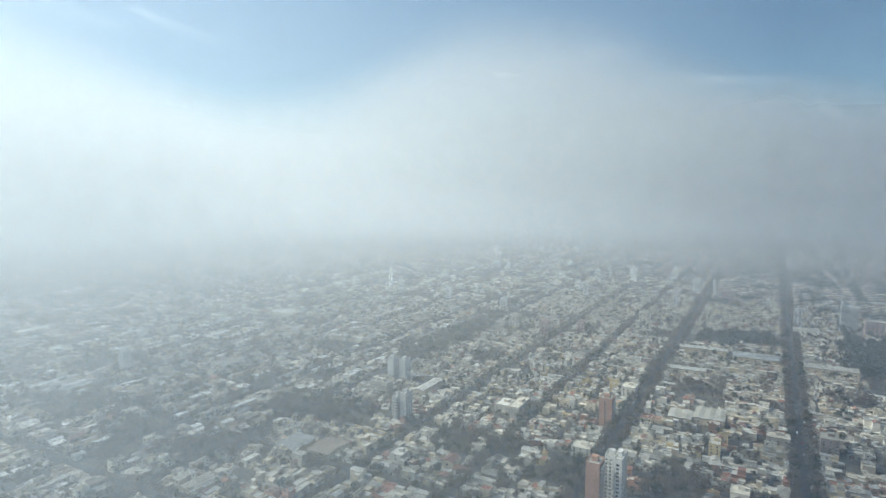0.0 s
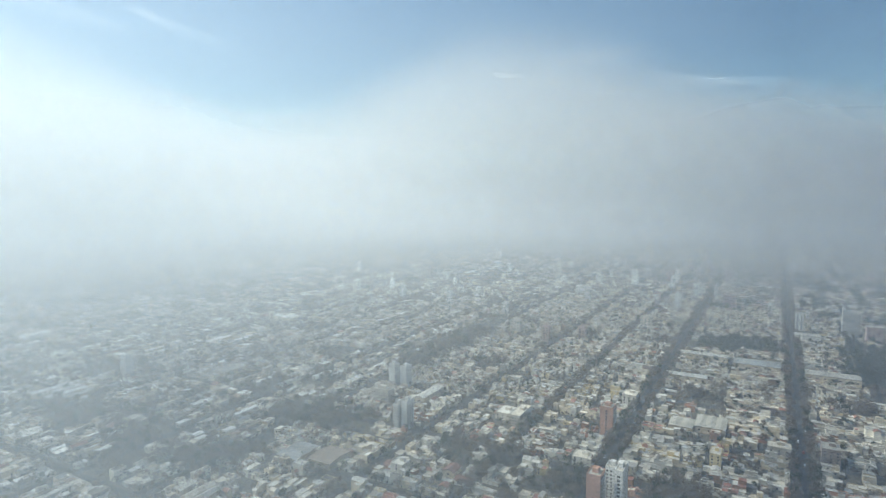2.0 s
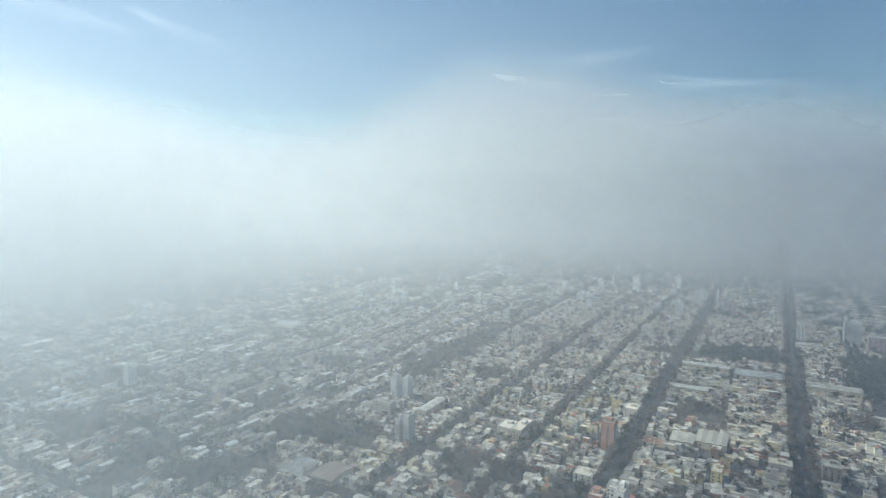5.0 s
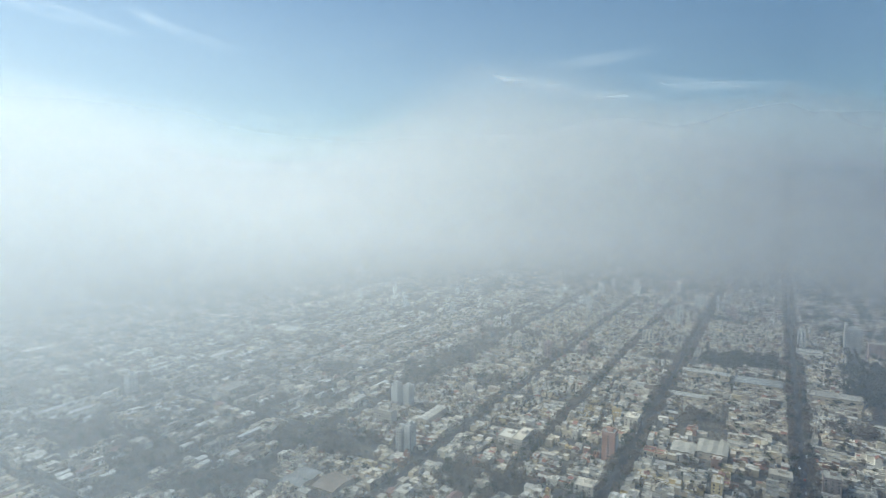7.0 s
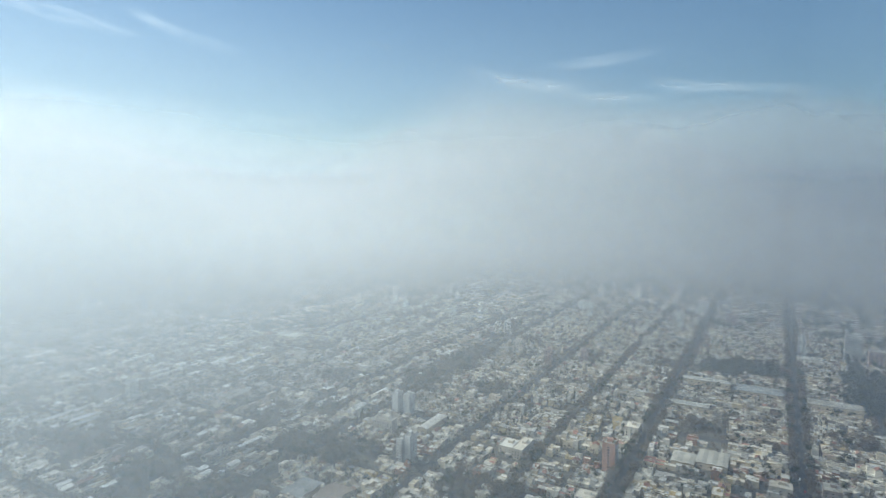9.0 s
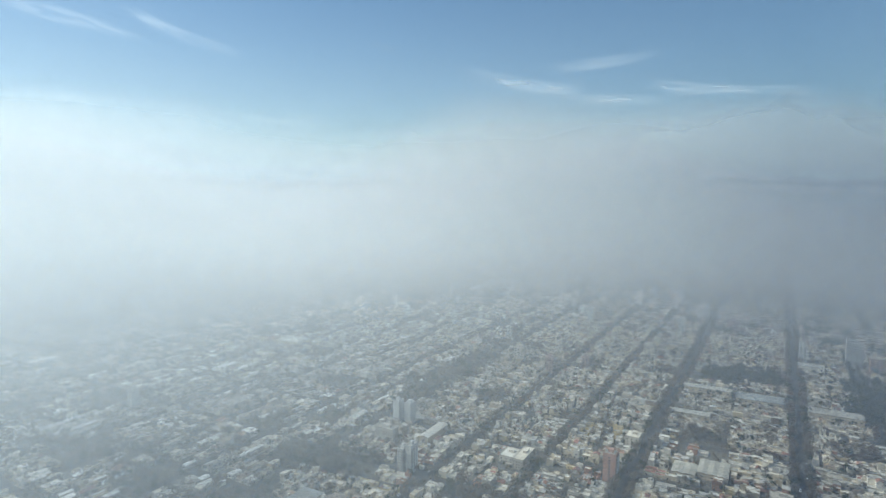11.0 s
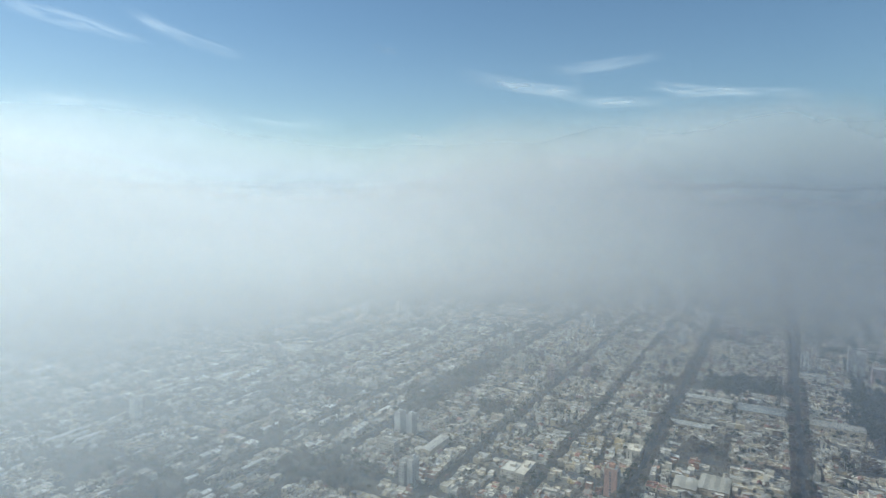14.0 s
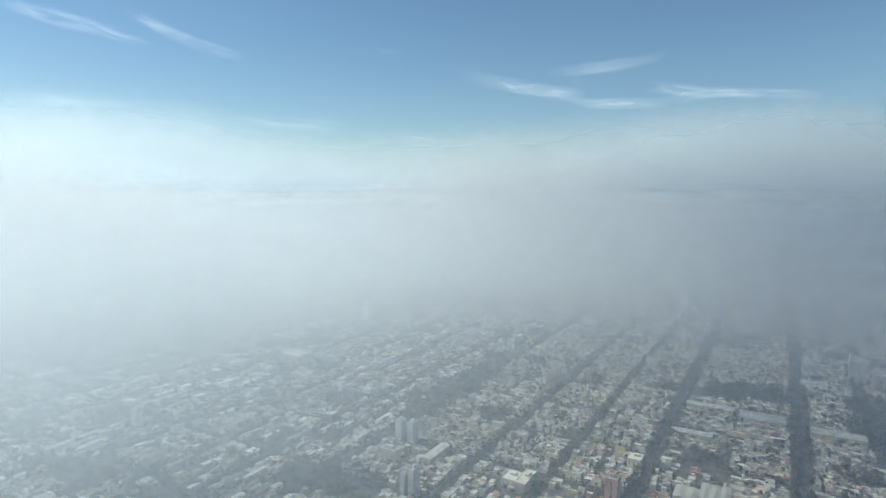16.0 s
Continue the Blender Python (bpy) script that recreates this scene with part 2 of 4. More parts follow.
def tube(s, a0, a1, b0, b1, z0, z1, rim, drop, wall):
    """Outer walls with a parapet round the top."""
    o = [(a0, b0), (a1, b0), (a1, b1), (a0, b1)]
    i = [(a0 + rim, b0 + rim), (a1 - rim, b0 + rim), (a1 - rim, b1 - rim), (a0 + rim, b1 - rim)]
    zr = z1 - drop - 0.1
    pts = [s.at(*p, z0) for p in o] + [s.at(*p, z1) for p in o] + [s.at(*p, z1) for p in i] + [s.at(*p, zr) for p in i]
    q = []
    for k in range(4):
        n = (k + 1) % 4
        q += [(k, n, 4 + n, 4 + k), (4 + k, 4 + n, 8 + n, 8 + k), (8 + k, 8 + n, 12 + n, 12 + k)]
    s.faces(pts, q, wall)


def deck(s, a0, a1, b0, b1, z1, rim, drop, roof):
    """The flat roof within a parapet, a slab laid to a slight fall."""
    r, z = rim + 0.004, z1 - drop
    o = [(a0 + r, b0 + r), (a1 - r, b0 + r), (a1 - r, b1 - r), (a0 + r, b1 - r)]
    s.faces([s.at(*p, z - 0.1) for p in o] + [s.at(*p, z + f) for p, f in zip(o, (0, 0.06, 0.1, 0.04))], CUBE, roof)


def lean_walls(s, o, z0, up, wall):
    s.faces([s.at(*p, z0) for p in o] + [s.at(*p, z) for p, z in zip(o, up)], [(k, (k + 1) % 4, 4 + (k + 1) % 4, 4 + k) for k in range(4)], wall)


def lean_roof(s, a0, a1, b0, b1, up, roof):
    e = 0.25
    c = [(a0 - e, b0 - e), (a1 + e, b0 - e), (a1 + e, b1 + e), (a0 - e, b1 + e)]
    s.faces([s.at(*p, z + 0.03) for p, z in zip(c, up)] + [s.at(*p, z + 0.2) for p, z in zip(c, up)], CUBE, roof)


def gable_walls(s, a0, a1, b0, b1, z0, z1, rise, along_b, wall):
    o = [(a0, b0), (a1, b0), (a1, b1), (a0, b1)]
    if along_b:
        mid, q = [((a0 + a1) / 2, b0), ((a0 + a1) / 2, b1)], [(0, 1, 5, 8, 4), (1, 2, 6, 5), (2, 3, 7, 9, 6), (3, 0, 4, 7)]
    else:
        mid, q = [(a0, (b0 + b1) / 2), (a1, (b0 + b1) / 2)], [(0, 1, 5, 4), (1, 2, 6, 9, 5), (2, 3, 7, 6), (3, 0, 4, 8, 7)]
    s.faces([s.at(*p, z0) for p in o] + [s.at(*p, z1) for p in o] + [s.at(*p, z1 + rise) for p in mid], q, wall)


def gable_roof(s, a0, a1, b0, b1, z1, rise, along_b, roof):
    e = 0.35
    c = [(a0 - e, b0 - e), (a1 + e, b0 - e), (a1 + e, b1 + e), (a0 - e, b1 + e)]
    am, bm_ = (a0 + a1) / 2, (b0 + b1) / 2
    r = [(am, b0 - e), (am, b1 + e)] if along_b else [(a0 - e, bm_), (a1 + e, bm_)]
    pts = [s.at(*p, z1 - 0.05 + h) for h in (0, 0.18) for p in c] + [s.at(*p, z1 + rise + 0.05 + h) for h in (0, 0.18) for p in r]
    if along_b:
        q = [(4, 7, 11, 10), (5, 10, 11, 6), (0, 4, 10, 8), (8, 10, 5, 1), (2, 6, 11, 9), (9, 11, 7, 3), (0, 3, 7, 4), (1, 5, 6, 2)]
    else:
        q = [(4, 10, 11, 5), (7, 6, 11, 10), (0, 8, 10, 4), (8, 3, 7, 10), (1, 5, 11, 9), (9, 11, 6, 2), (0, 4, 5, 1), (3, 2, 6, 7)]
    s.faces(pts, q, roof)


def window_mesh(name, w, h):
    """A framed window that stands a little proud of its wall, seen from -y: frame and pane as one."""
    s = Soup(FRAME, GLASS, place=here)
    frame_bars(s, w, h)
    block(s, -w / 2, w / 2, -0.03, 0.02, -h / 2, h / 2, GLASS, True)
    return s.mesh(name)


def frame_bars(s, w, h):
    block(s, -w / 2, w / 2, -0.06, 0.02, -h / 2 - 0.08, -h / 2, FRAME, True)
    block(s, -w / 2, w / 2, -0.06, 0.02, h / 2, h / 2 + 0.08, FRAME, True)
    block(s, -0.04, 0.04, -0.06, 0.02, -h / 2, h / 2, FRAME, True)


def window_pieces(w, h):
    """The bars of a window and its pane, as two meshes."""
    bars, pane = Soup(FRAME, place=here), Soup(GLASS, place=here)
    frame_bars(bars, w, h)
    block(pane, -w / 2, w / 2, -0.03, 0.02, -h / 2, h / 2, GLASS, True)
    return bars.mesh("window"), pane.mesh("pane")


WINDOW, WIDE_WINDOW, DOOR = window_mesh("window", 1.3, 1.4), window_mesh("window", 2.2, 1.5), window_mesh("door", 1.2, 2.2)
SPLIT_WINDOW, SPLIT_WIDE = window_pieces(1.3, 1.4), window_pieces(2.2, 1.5)


def paned_window(pieces, parent, m):
    child("pane", pieces[1], child("window", pieces[0], parent, m))


def wall_pose(side, a0, a1, b0, b1, u, z):
    """A place on the wall on that side of a box, u metres along it."""
    return {"b-": pose(a0 + u, b0, z), "b+": pose(a0 + u, b1, z, 0, 0, 180),
            "a-": pose(a0, b0 + u, z, 0, 0, -90), "a+": pose(a1, b0 + u, z, 0, 0, 90)}[side]


# ---- ground and streets ----
STREETS_A = [(-423 - 88 * k, 8.5) for k in range(22, 0, -1)] + [(-423, 10.0), (-293, 8.5), (-206, 6.8), (-118, 10.5), (31, 10.5)]
STREETS_A += [(31 + 112 * k, 8.5) for k in range(1, 16)]
STREETS_B = [(-62 + 108 * k, 8.5) for k in range(31)]

me = bpy.data.meshes.new("ground")
ring = [(4900 * math.cos(k * math.pi / 48), 4900 * math.sin(k * math.pi / 48), 0.0) for k in range(96)]
me.from_pydata(ring, [], [tuple(range(96))])
me.materials.append(ASPHALT)
ground = tagged(new("ground", me), "dark worn asphalt of the city's streets", "ground", kind="structure")


def in_view(a, b, margin=60.0):
    x, y, _ = at(a, b)
    return y > 300 and abs(x) < y * 0.80 + margin and x * x + y * y < 3300 ** 2


rnd = random.Random(7)
paving = Soup(YARD)
BLOCKS = []
SHIFT = [rnd.uniform(-40, 40) for _ in range(40)]
for (a0, ha0), (a1, ha1) in zip(STREETS_A, STREETS_A[1:]):
    for k, ((b0, hb0), (b1, hb1)) in enumerate(zip(STREETS_B, STREETS_B[1:])):
        left, right = a0, a1
        if a1 < -430:
            left = a0 + SHIFT[k // 2]
            right = a1 + SHIFT[k // 2] if a1 < -520 else a1
        elif a1 > 60:
            left = a0 + SHIFT[20 + k // 2] if a0 > 60 else a0
            right = a1 + SHIFT[20 + k // 2]
        if in_view((left + right) / 2, (b0 + b1) / 2, 130):
            BLOCKS.append((left + ha0, right - ha1, b0 + hb0, b1 - hb1))
            block(paving, left + ha0 - 3.4, right - ha1 + 3.4, b0 + hb0 - 3.4, b1 - hb1 + 3.4, 0.0, 0.15, YARD)
tagged(paving.done("pavement"), "raised concrete pavements and yards of the blocks", "pavement", kind="structure")

TAKEN = []  # rectangles in a, b that ordinary houses leave free
WOODS = [(92, 215, 850, 1045), (-62, 22, 965, 1035), (-446, -400, 640, 900), (-78, -34, 438, 492), (-265, -220, 436, 484), (-211, -182, 449, 487),
         (-153, -129, 429, 462), (-431, -352, 430, 491), (-452, -403, 323, 359), (-475, -436, 311, 336), (-338, -319, 346, 362), (-624, -555, 339, 381),
         (-551, -495, 309, 344), (-856, -778, 341, 379), (-689, -636, 322, 351), (-89, -38, 939, 1023), (-760, -700, 462, 490)]


def free(a0, a1, b0, b1):
    return all(a1 < r[0] or a0 > r[1] or b1 < r[2] or b0 > r[3] for r in TAKEN)


# ---- apartment towers ----
def tower(a, b, w, d, h, mat, label, sides=("b-", "a+"), cols=(3, 3), balcony="", hut=True, name="apartment_tower"):
    """A tower with its foot's near corner side at a, b: walls, roof, lift house, windows floor by floor, balconies on one side."""
    t = thing(name, spot(a, b, 0.15), label, "apartment building", "apartment towers")
    a0, a1, b0, b1 = -w / 2, w / 2, 0.0, d
    TAKEN.append((a - w / 2 - 1, a + w / 2 + 1, b - 1, b + d + 1))
    s = Soup(mat, place=here)
    tube(s, a0, a1, b0, b1, 0, h, 0.3, 0.9, mat)
    s.done("wall", t)
    s = Soup(NEAR_ROOFS["grey membrane"], place=here)
    deck(s, a0, a1, b0, b1, h, 0.3, 0.9, NEAR_ROOFS["grey membrane"])
    s.done("roof", t)
    if hut:
        s = Soup(mat, place=here)
        tube(s, -w * 0.22, w * 0.22, d * 0.35, d * 0.7, h - 0.9, h + 2.6, 0.15, 0.1, mat)
        deck(s, -w * 0.22, w * 0.22, d * 0.35, d * 0.7, h + 2.6, 0.15, 0.1, mat)
        s.done("lift_house", t)
    floors = max(2, int((h - 1.5) / 2.9))
    for side, n in zip(sides, cols):
        width = w if side[0] == "b" else d
        for k in range(floors):
            z = 1.7 + k * 2.9
            if side == balcony:
                slab, rail = balcony_meshes(width * 0.8)
                child("railing", rail, child("balcony", slab, t, wall_pose(side, a0, a1, b0, b1, width / 2, z - 0.9)))
            for j in range(n):
                m = wall_pose(side, a0, a1, b0, b1, width * (j + 0.5) / n, z)
                if b < 700:
                    paned_window(SPLIT_WIDE if width / n > 4.5 else SPLIT_WINDOW, t, m)
                else:
                    child("window", WIDE_WINDOW if width / n > 4.5 else WINDOW, t, m)
    return t


BALCONIES = {}


def balcony_meshes(w):
    """A balcony's slab and its solid railing."""
    w = round(w)
    if w not in BALCONIES:
        slab, rail = Soup(TOWER_WHITE, place=here), Soup(TOWER_WHITE, place=here)
        block(slab, -w / 2, w / 2, -1.2, 0.0, -0.1, 0.08, TOWER_WHITE, True)
        block(rail, -w / 2, w / 2, -1.2, -1.1, 0.08, 1.0, TOWER_WHITE, True)
        for e in (-1, 1):
            block(rail, e * w / 2 - 0.06, e * w / 2 + 0.06, -1.1, 0.0, 0.08, 1.0, TOWER_WHITE, True)
        BALCONIES[w] = slab.mesh("balcony"), rail.mesh("railing")
    return BALCONIES[w]


tower(-134, 561, 12.5, 13, 29, ORANGE, "ten-storey orange brick apartment tower beside a wide street", cols=(1, 3), balcony="a+")
tower(-104, 402, 10, 14, 37, ORANGE, "tall orange brick apartment tower with grey balconies", cols=(0, 3), balcony="a+")
tower(-89, 414, 6, 18, 38.5, TOWER_WHITE, "slender white apartment slab with small windows", cols=(1, 4))
tower(-97, 426, 9, 12, 34, TOWER_GREY, "grey-blue apartment block between two taller towers", cols=(3, 3))
tower(-401, 582, 9, 12, 27, TOWER_GREY, "pale grey windowless-fronted apartment tower, one of a pair", cols=(0, 3))
tower(-386, 585, 9, 12, 26, TOWER_GREY, "pale grey apartment tower, the shorter of a pair", cols=(0, 3))
tower(-322, 474, 6.5, 12, 26, TOWER_GREY, "grey apartment tower with white balconies", cols=(2, 3), balcony="b-")
tower(-313.5, 476, 6.5, 13, 30, TOWER_GREY, "pale grey blank-walled apartment tower", cols=(0, 3))
tower(-382, 530, 24, 12, 15, TOWER_BEIGE, "five-storey beige slab building with rows of windows", cols=(7, 3), name="slab_building")
tower(-728, 444, 11, 12, 26, TOWER_GREY, "grey apartment tower in haze among low houses", cols=(3, 3))
tower(-869, 562, 12, 12, 13, TOWER_WHITE, "pale four-storey apartment block in haze", cols=(3, 3))
FAR_TOWERS = ((-877, 1123, 14, 25, "w"), (-809, 1179, 9, 42, "w"), (-724, 1097, 11, 28, "g"), (-703, 1170, 15, 21, "b"), (-705, 1306, 8, 17, "w"),
              (-592, 1074, 10, 28, "g"), (-449, 1037, 11, 23, "g"), (-470, 1007, 8, 13, "p"), (-303, 862, 10, 29, "p"), (-377, 918, 17, 20, "b"),
              (-262, 917, 11, 21, "p"), (-385, 1323, 17, 21, "w"), (-350, 1259, 11, 31, "w"), (-139, 1396, 24, 32, "w"), (-161, 1240, 12, 34, "w"),
              (-104, 1392, 6, 35, "w"))
FAR_TOWERS += ((-73, 1319, 22, 26, "p"), (-208, 1282, 12, 25, "p"), (-187, 1046, 18, 20, "b"), (0, 1280, 8, 21, "w"), (44, 1130, 12, 33, "w"),
               (60, 1237, 5, 20, "w"), (50, 1951, 22, 30, "w"), (78, 1980, 11, 48, "w"), (102, 1965, 15, 32, "w"),
               (232, 1840, 14, 40, "b"), (135, 1695, 10, 15, "w"), (-581, 1749, 22, 36, "b"), (-706, 1592, 11, 25, "w"), (-1078, 1394, 11, 27, "w"),
               (-452, 1817, 15, 50, "g"))
FAR_TOWERS += ((-375, 1584, 6, 30, "w"), (-671, 1582, 11, 26, "w"), (-292, 1653, 14, 27, "g"), (-207, 1722, 14, 25, "b"), (-151, 1831, 17, 29, "p"), (-97, 1757, 16, 27, "p"))
LOOKS = {"w": (TOWER_WHITE, "white apartment tower in the haze"), "g": (TOWER_GREY, "grey apartment tower in the haze"),
         "b": (TOWER_BEIGE, "beige apartment tower in the haze"), "p": (TOWER_PINK, "reddish brick apartment tower in the haze")}
for k, (a, b, w, h, c) in enumerate(FAR_TOWERS):
    n = max(1, int(w / 5))
    tower(a, b, w, w * 0.85, h, LOOKS[c][0], LOOKS[c][1], cols=(n, 2), balcony="b-" if k % 5 == 2 else "")
tower(146, 1108, 25, 20, 26, TOWER_PINK, "broad plain pinkish block in the haze", cols=(4, 2), hut=False)
tower(116, 1142, 24, 15, 40, TOWER_WHITE, "tall pale apartment block banded by white balconies", cols=(9, 3), balcony="b-")
tower(106, 1140, 4, 16, 47, TOWER_WHITE, "narrow white stair tower beside a balconied block", cols=(1, 2), name="stair_tower")
more = random.Random(21)
for k in range(46):
    a, b = more.uniform(-900, 500), more.uniform(1350, 2350)
    if in_view(a, b, 0):
        c = more.choice("wwgbp")
        w, h = more.uniform(9, 18), more.uniform(18, 42)
        if a > 100 and b < 1500:
            continue
        tower(a, b, w, w * 0.9, h, LOOKS[c][0], LOOKS[c][1], cols=(0, 0))


# ---- sheds, halls and larger houses ----
def hall(a, b, w, d, h, roof, label, bays=1, along_b=True, wall=None, rise=1.6, name="warehouse"):
    """A wide low building under one or several pitched sheets."""
    wall = wall or NEAR_WALLS["beige-rendered"]
    t = thing(name, spot(a, b, 0.15), label, "warehouse", "sheds and halls")
    TAKEN.append((a - w / 2 - 0.5, a + w / 2 + 0.5, b - 0.5, b + d + 0.5))
    for k in range(bays):
        if along_b:
            r = (-w / 2 + w * k / bays, -w / 2 + w * (k + 1) / bays - 0.02, 0, d)
        else:
            r = (-w / 2, w / 2, d * k / bays, d * (k + 1) / bays - 0.02)
        s = Soup(wall, place=here)
        gable_walls(s, *r, 0, h, rise, along_b, wall)
        s.done("wall", t)
        s = Soup(roof, place=here)
        gable_roof(s, *r, h, rise, along_b, roof)
        s.done("roof", t)
    n = max(1, int(w / 8))
    for j in range(n):
        child("window", WIDE_WINDOW, t, wall_pose("b-", -w / 2, w / 2, 0, d, w * (j + 0.5) / n, h * 0.55))
    return t


def flat_house(a, b, w, d, h, wall, roof, label, cols=3, name="house"):
    t = thing(name, spot(a, b, 0.15), label, "house", "larger houses")
    TAKEN.append((a - w / 2 - 0.5, a + w / 2 + 0.5, b - 0.5, b + d + 0.5))
    s = Soup(wall, place=here)
    tube(s, -w / 2, w / 2, 0, d, 0, h, 0.25, 0.7, wall)
    s.done("wall", t)
    s = Soup(roof, place=here)
    deck(s, -w / 2, w / 2, 0, d, h, 0.25, 0.7, roof)
    s.done("roof", t)
    s = Soup(wall, roof, place=here)
    tube(s, -w * 0.1, w * 0.25, d * 0.5, d * 0.75, h - 0.7, h + 2.0, 0.15, 0.1, wall)
    deck(s, -w * 0.1, w * 0.25, d * 0.5, d * 0.75, h + 2.0, 0.15, 0.1, roof)
    s.done("stair_head", t)
    for k in range(max(1, int(h / 3))):
        for side, n in (("b-", cols), ("a+", cols), ("a-", cols)):
            width = w if side[0] == "b" else d
            for j in range(n):
                paned_window(SPLIT_WINDOW, t, wall_pose(side, -w / 2, w / 2, 0, d, width * (j + 0.5) / n, 1.7 + 2.9 * k))
    return t


hall(-78, 884, 62, 16, 8, METAL, "long pale warehouse with a grey zinc roof", along_b=False)
hall(-88, 774, 48, 15, 7, METAL, "long low warehouse with a pale zinc roof", along_b=False)
hall(-12, 868, 56, 30, 7, BLUE_ZINC, "wide warehouse under a blue-grey sheet roof", bays=2, along_b=False)
hall(72, 850, 58, 22, 9, METAL, "wide pale grey zinc-roofed warehouse", along_b=False)
hall(54, 1073, 36, 20, 10, METAL, "white-walled hall among dark trees", along_b=False, wall=NEAR_WALLS["white-painted"])
hall(-72, 604, 22, 26, 6, NEAR_ROOFS["grey membrane"], "low workshop hall with a weathered grey sheet roof", bays=2, rise=0.7)
hall(-46, 612, 28, 34, 6.5, NEAR_ROOFS["grey membrane"], "large low workshop with a weathered grey roof in three bays", bays=3, rise=0.8)
hall(-334, 372, 24, 30, 6, TAN_SHEET, "rusty tan sheet-roofed hall", along_b=False)
hall(-366, 366, 24, 32, 5, BLUE_ZINC, "wide blue-grey sheet-roofed hall in two bays", bays=2, along_b=False)
hall(-384, 276, 8, 27, 5, METAL, "long narrow pale zinc shed", along_b=True)
hall(-374, 276, 8, 25, 5, METAL, "long narrow zinc shed beside another shed", along_b=True)
for k in range(4):
    hall(-698 - 15 * k, 342, 8, 46, 5, WHITE_GLINT_SHEET if k % 2 else METAL, "long parallel factory shed with a pale roof", rise=2.2)
hall(-1046, 470, 18, 44, 8, WHITE_GLINT_SHEET, "bright white-roofed factory shed", rise=1.0)
hall(-762, 600, 9, 46, 6, WHITE_GLINT_SHEET, "long bright sheet-roofed shed", rise=1.0)
hall(-730, 612, 9, 40, 6, WHITE_GLINT_SHEET, "bright sheet-roofed shed in haze", rise=1.0)
hall(-617, 504, 20, 32, 7, METAL, "pale zinc-roofed factory hall in three bays", bays=3)
hall(-624, 266, 16, 26, 6, METAL, "broad grey shed with a rounded sheet roof", rise=2.2)
hall(-338, 545, 12, 46, 8, METAL, "long white-roofed school wing", rise=1.2)
hall(-777, 505, 10, 60, 6, METAL, "long zinc shed in haze", rise=1.0)
hall(-780, 780, 52, 34, 9, METAL, "large pale factory hall in haze", bays=3, along_b=False)
hall(-756, 1470, 14, 110, 8, WHITE_GLINT_SHEET, "very long white station roof in haze", rise=1.0)
hall(-1113, 1150, 12, 40, 8, WHITE_GLINT_SHEET, "bright white-roofed shed in haze", rise=1.0)
hall(-1543, 780, 14, 60, 8, WHITE_GLINT_SHEET, "bright white-roofed shed in thick haze", rise=1.0)
hall(-1388, 720, 14, 80, 8, WHITE_GLINT_SHEET, "long pale shed in thick haze", rise=1.0)
hall(-900, 484, 8, 30, 5, WHITE_GLINT_SHEET, "small bright sheet-roofed shed", rise=0.8)
hall(-228, 412, 11, 14, 5, TILE, "house with a red clay tile roof", wall=NEAR_WALLS["cream-rendered"], name="tiled_house", rise=2.2)
hall(-210, 404, 16, 10, 4, TILE, "low house with a red clay tile roof", wall=NEAR_WALLS["white-painted"], along_b=False, name="tiled_house", rise=2.0)
# Bright strips of sun glint in the west, as sheds with whitened roofs.
SHEDS = ((-566, 273, 13), (-525, 291, 13), (-517, 268, 9), (-462, 282, 9), (-469, 345, 19), (-478, 357, 10), (-458, 359, 11), (-517, 369, 13),
         (-462, 380, 12), (-485, 413, 30), (-626, 351, 17), (-617, 372, 14), (-683, 363, 9), (-597, 428, 18), (-796, 371, 14))
SHEDS += ((-883, 477, 16), (-785, 583, 24), (-734, 660, 30), (-662, 571, 38), (-800, 523, 30), (-746, 737, 27), (-1224, 703, 15), (-1133, 615, 9),
          (-549, 411, 11), (-518, 509, 36), (-546, 498, 26), (-501, 554, 30), (-484, 566, 30), (-458, 620, 26), (-451, 716, 22))
for k, (a, b, d) in enumerate(SHEDS):
    hall(a, b, 5.0 + k % 3, d, 4.2 + k % 2, WHITE_GLINT_SHEET, "narrow shed among houses, its sheet roof whitened for sun glint", rise=0.7, name="shed",
         wall=NEAR_WALLS["grey-rendered" if k % 2 else "white-painted"])
flat_house(13, 584, 19, 14, 11, TOWER_BEIGE, NEAR_ROOFS["pale screed"], "three-storey pale yellow building with a flat roof", cols=3)
flat_house(-35, 538, 9, 16, 13, OCHRE, NEAR_ROOFS["pale screed"], "narrow ochre house of four storeys", cols=2)
flat_house(-131, 650, 15, 18, 14, TOWER_BEIGE, NEAR_ROOFS["pale screed"], "beige corner building of four storeys", cols=3)
flat_house(-136, 484, 17, 15, 9, NEAR_WALLS["white-painted"], NEAR_ROOFS["pale screed"], "large white flat-roofed house", cols=3)
flat_house(-222, 541, 12, 34, 11, TOWER_BEIGE, NEAR_ROOFS["pale screed"], "cream school building with flat roofs", cols=4, name="school_building")
flat_house(-238, 548, 16, 22, 8, TOWER_BEIGE, NEAR_ROOFS["silver-coated"], "lower cream school wing", cols=3, name="school_building")
flat_house(-269, 396, 12, 14, 9, NEAR_WALLS["pale grey"], NEAR_ROOFS["silver-coated"], "boxy pale grey house standing clear", cols=1)
flat_house(-12, 466, 13, 14, 8, NEAR_WALLS["white-painted"], NEAR_ROOFS["pale screed"], "white two-storey flat-roofed house", cols=2)
flat_house(52, 588, 14, 18, 16, plaster("raw_masonry", (0.34, 0.275, 0.235)), NEAR_ROOFS["grey membrane"], "unfinished brick building of five storeys", cols=3)


# ---- ordinary houses ----
city = Soup(WALL, ROOF, METAL, TILE, GLASS, WHITE_GLINT_SHEET)


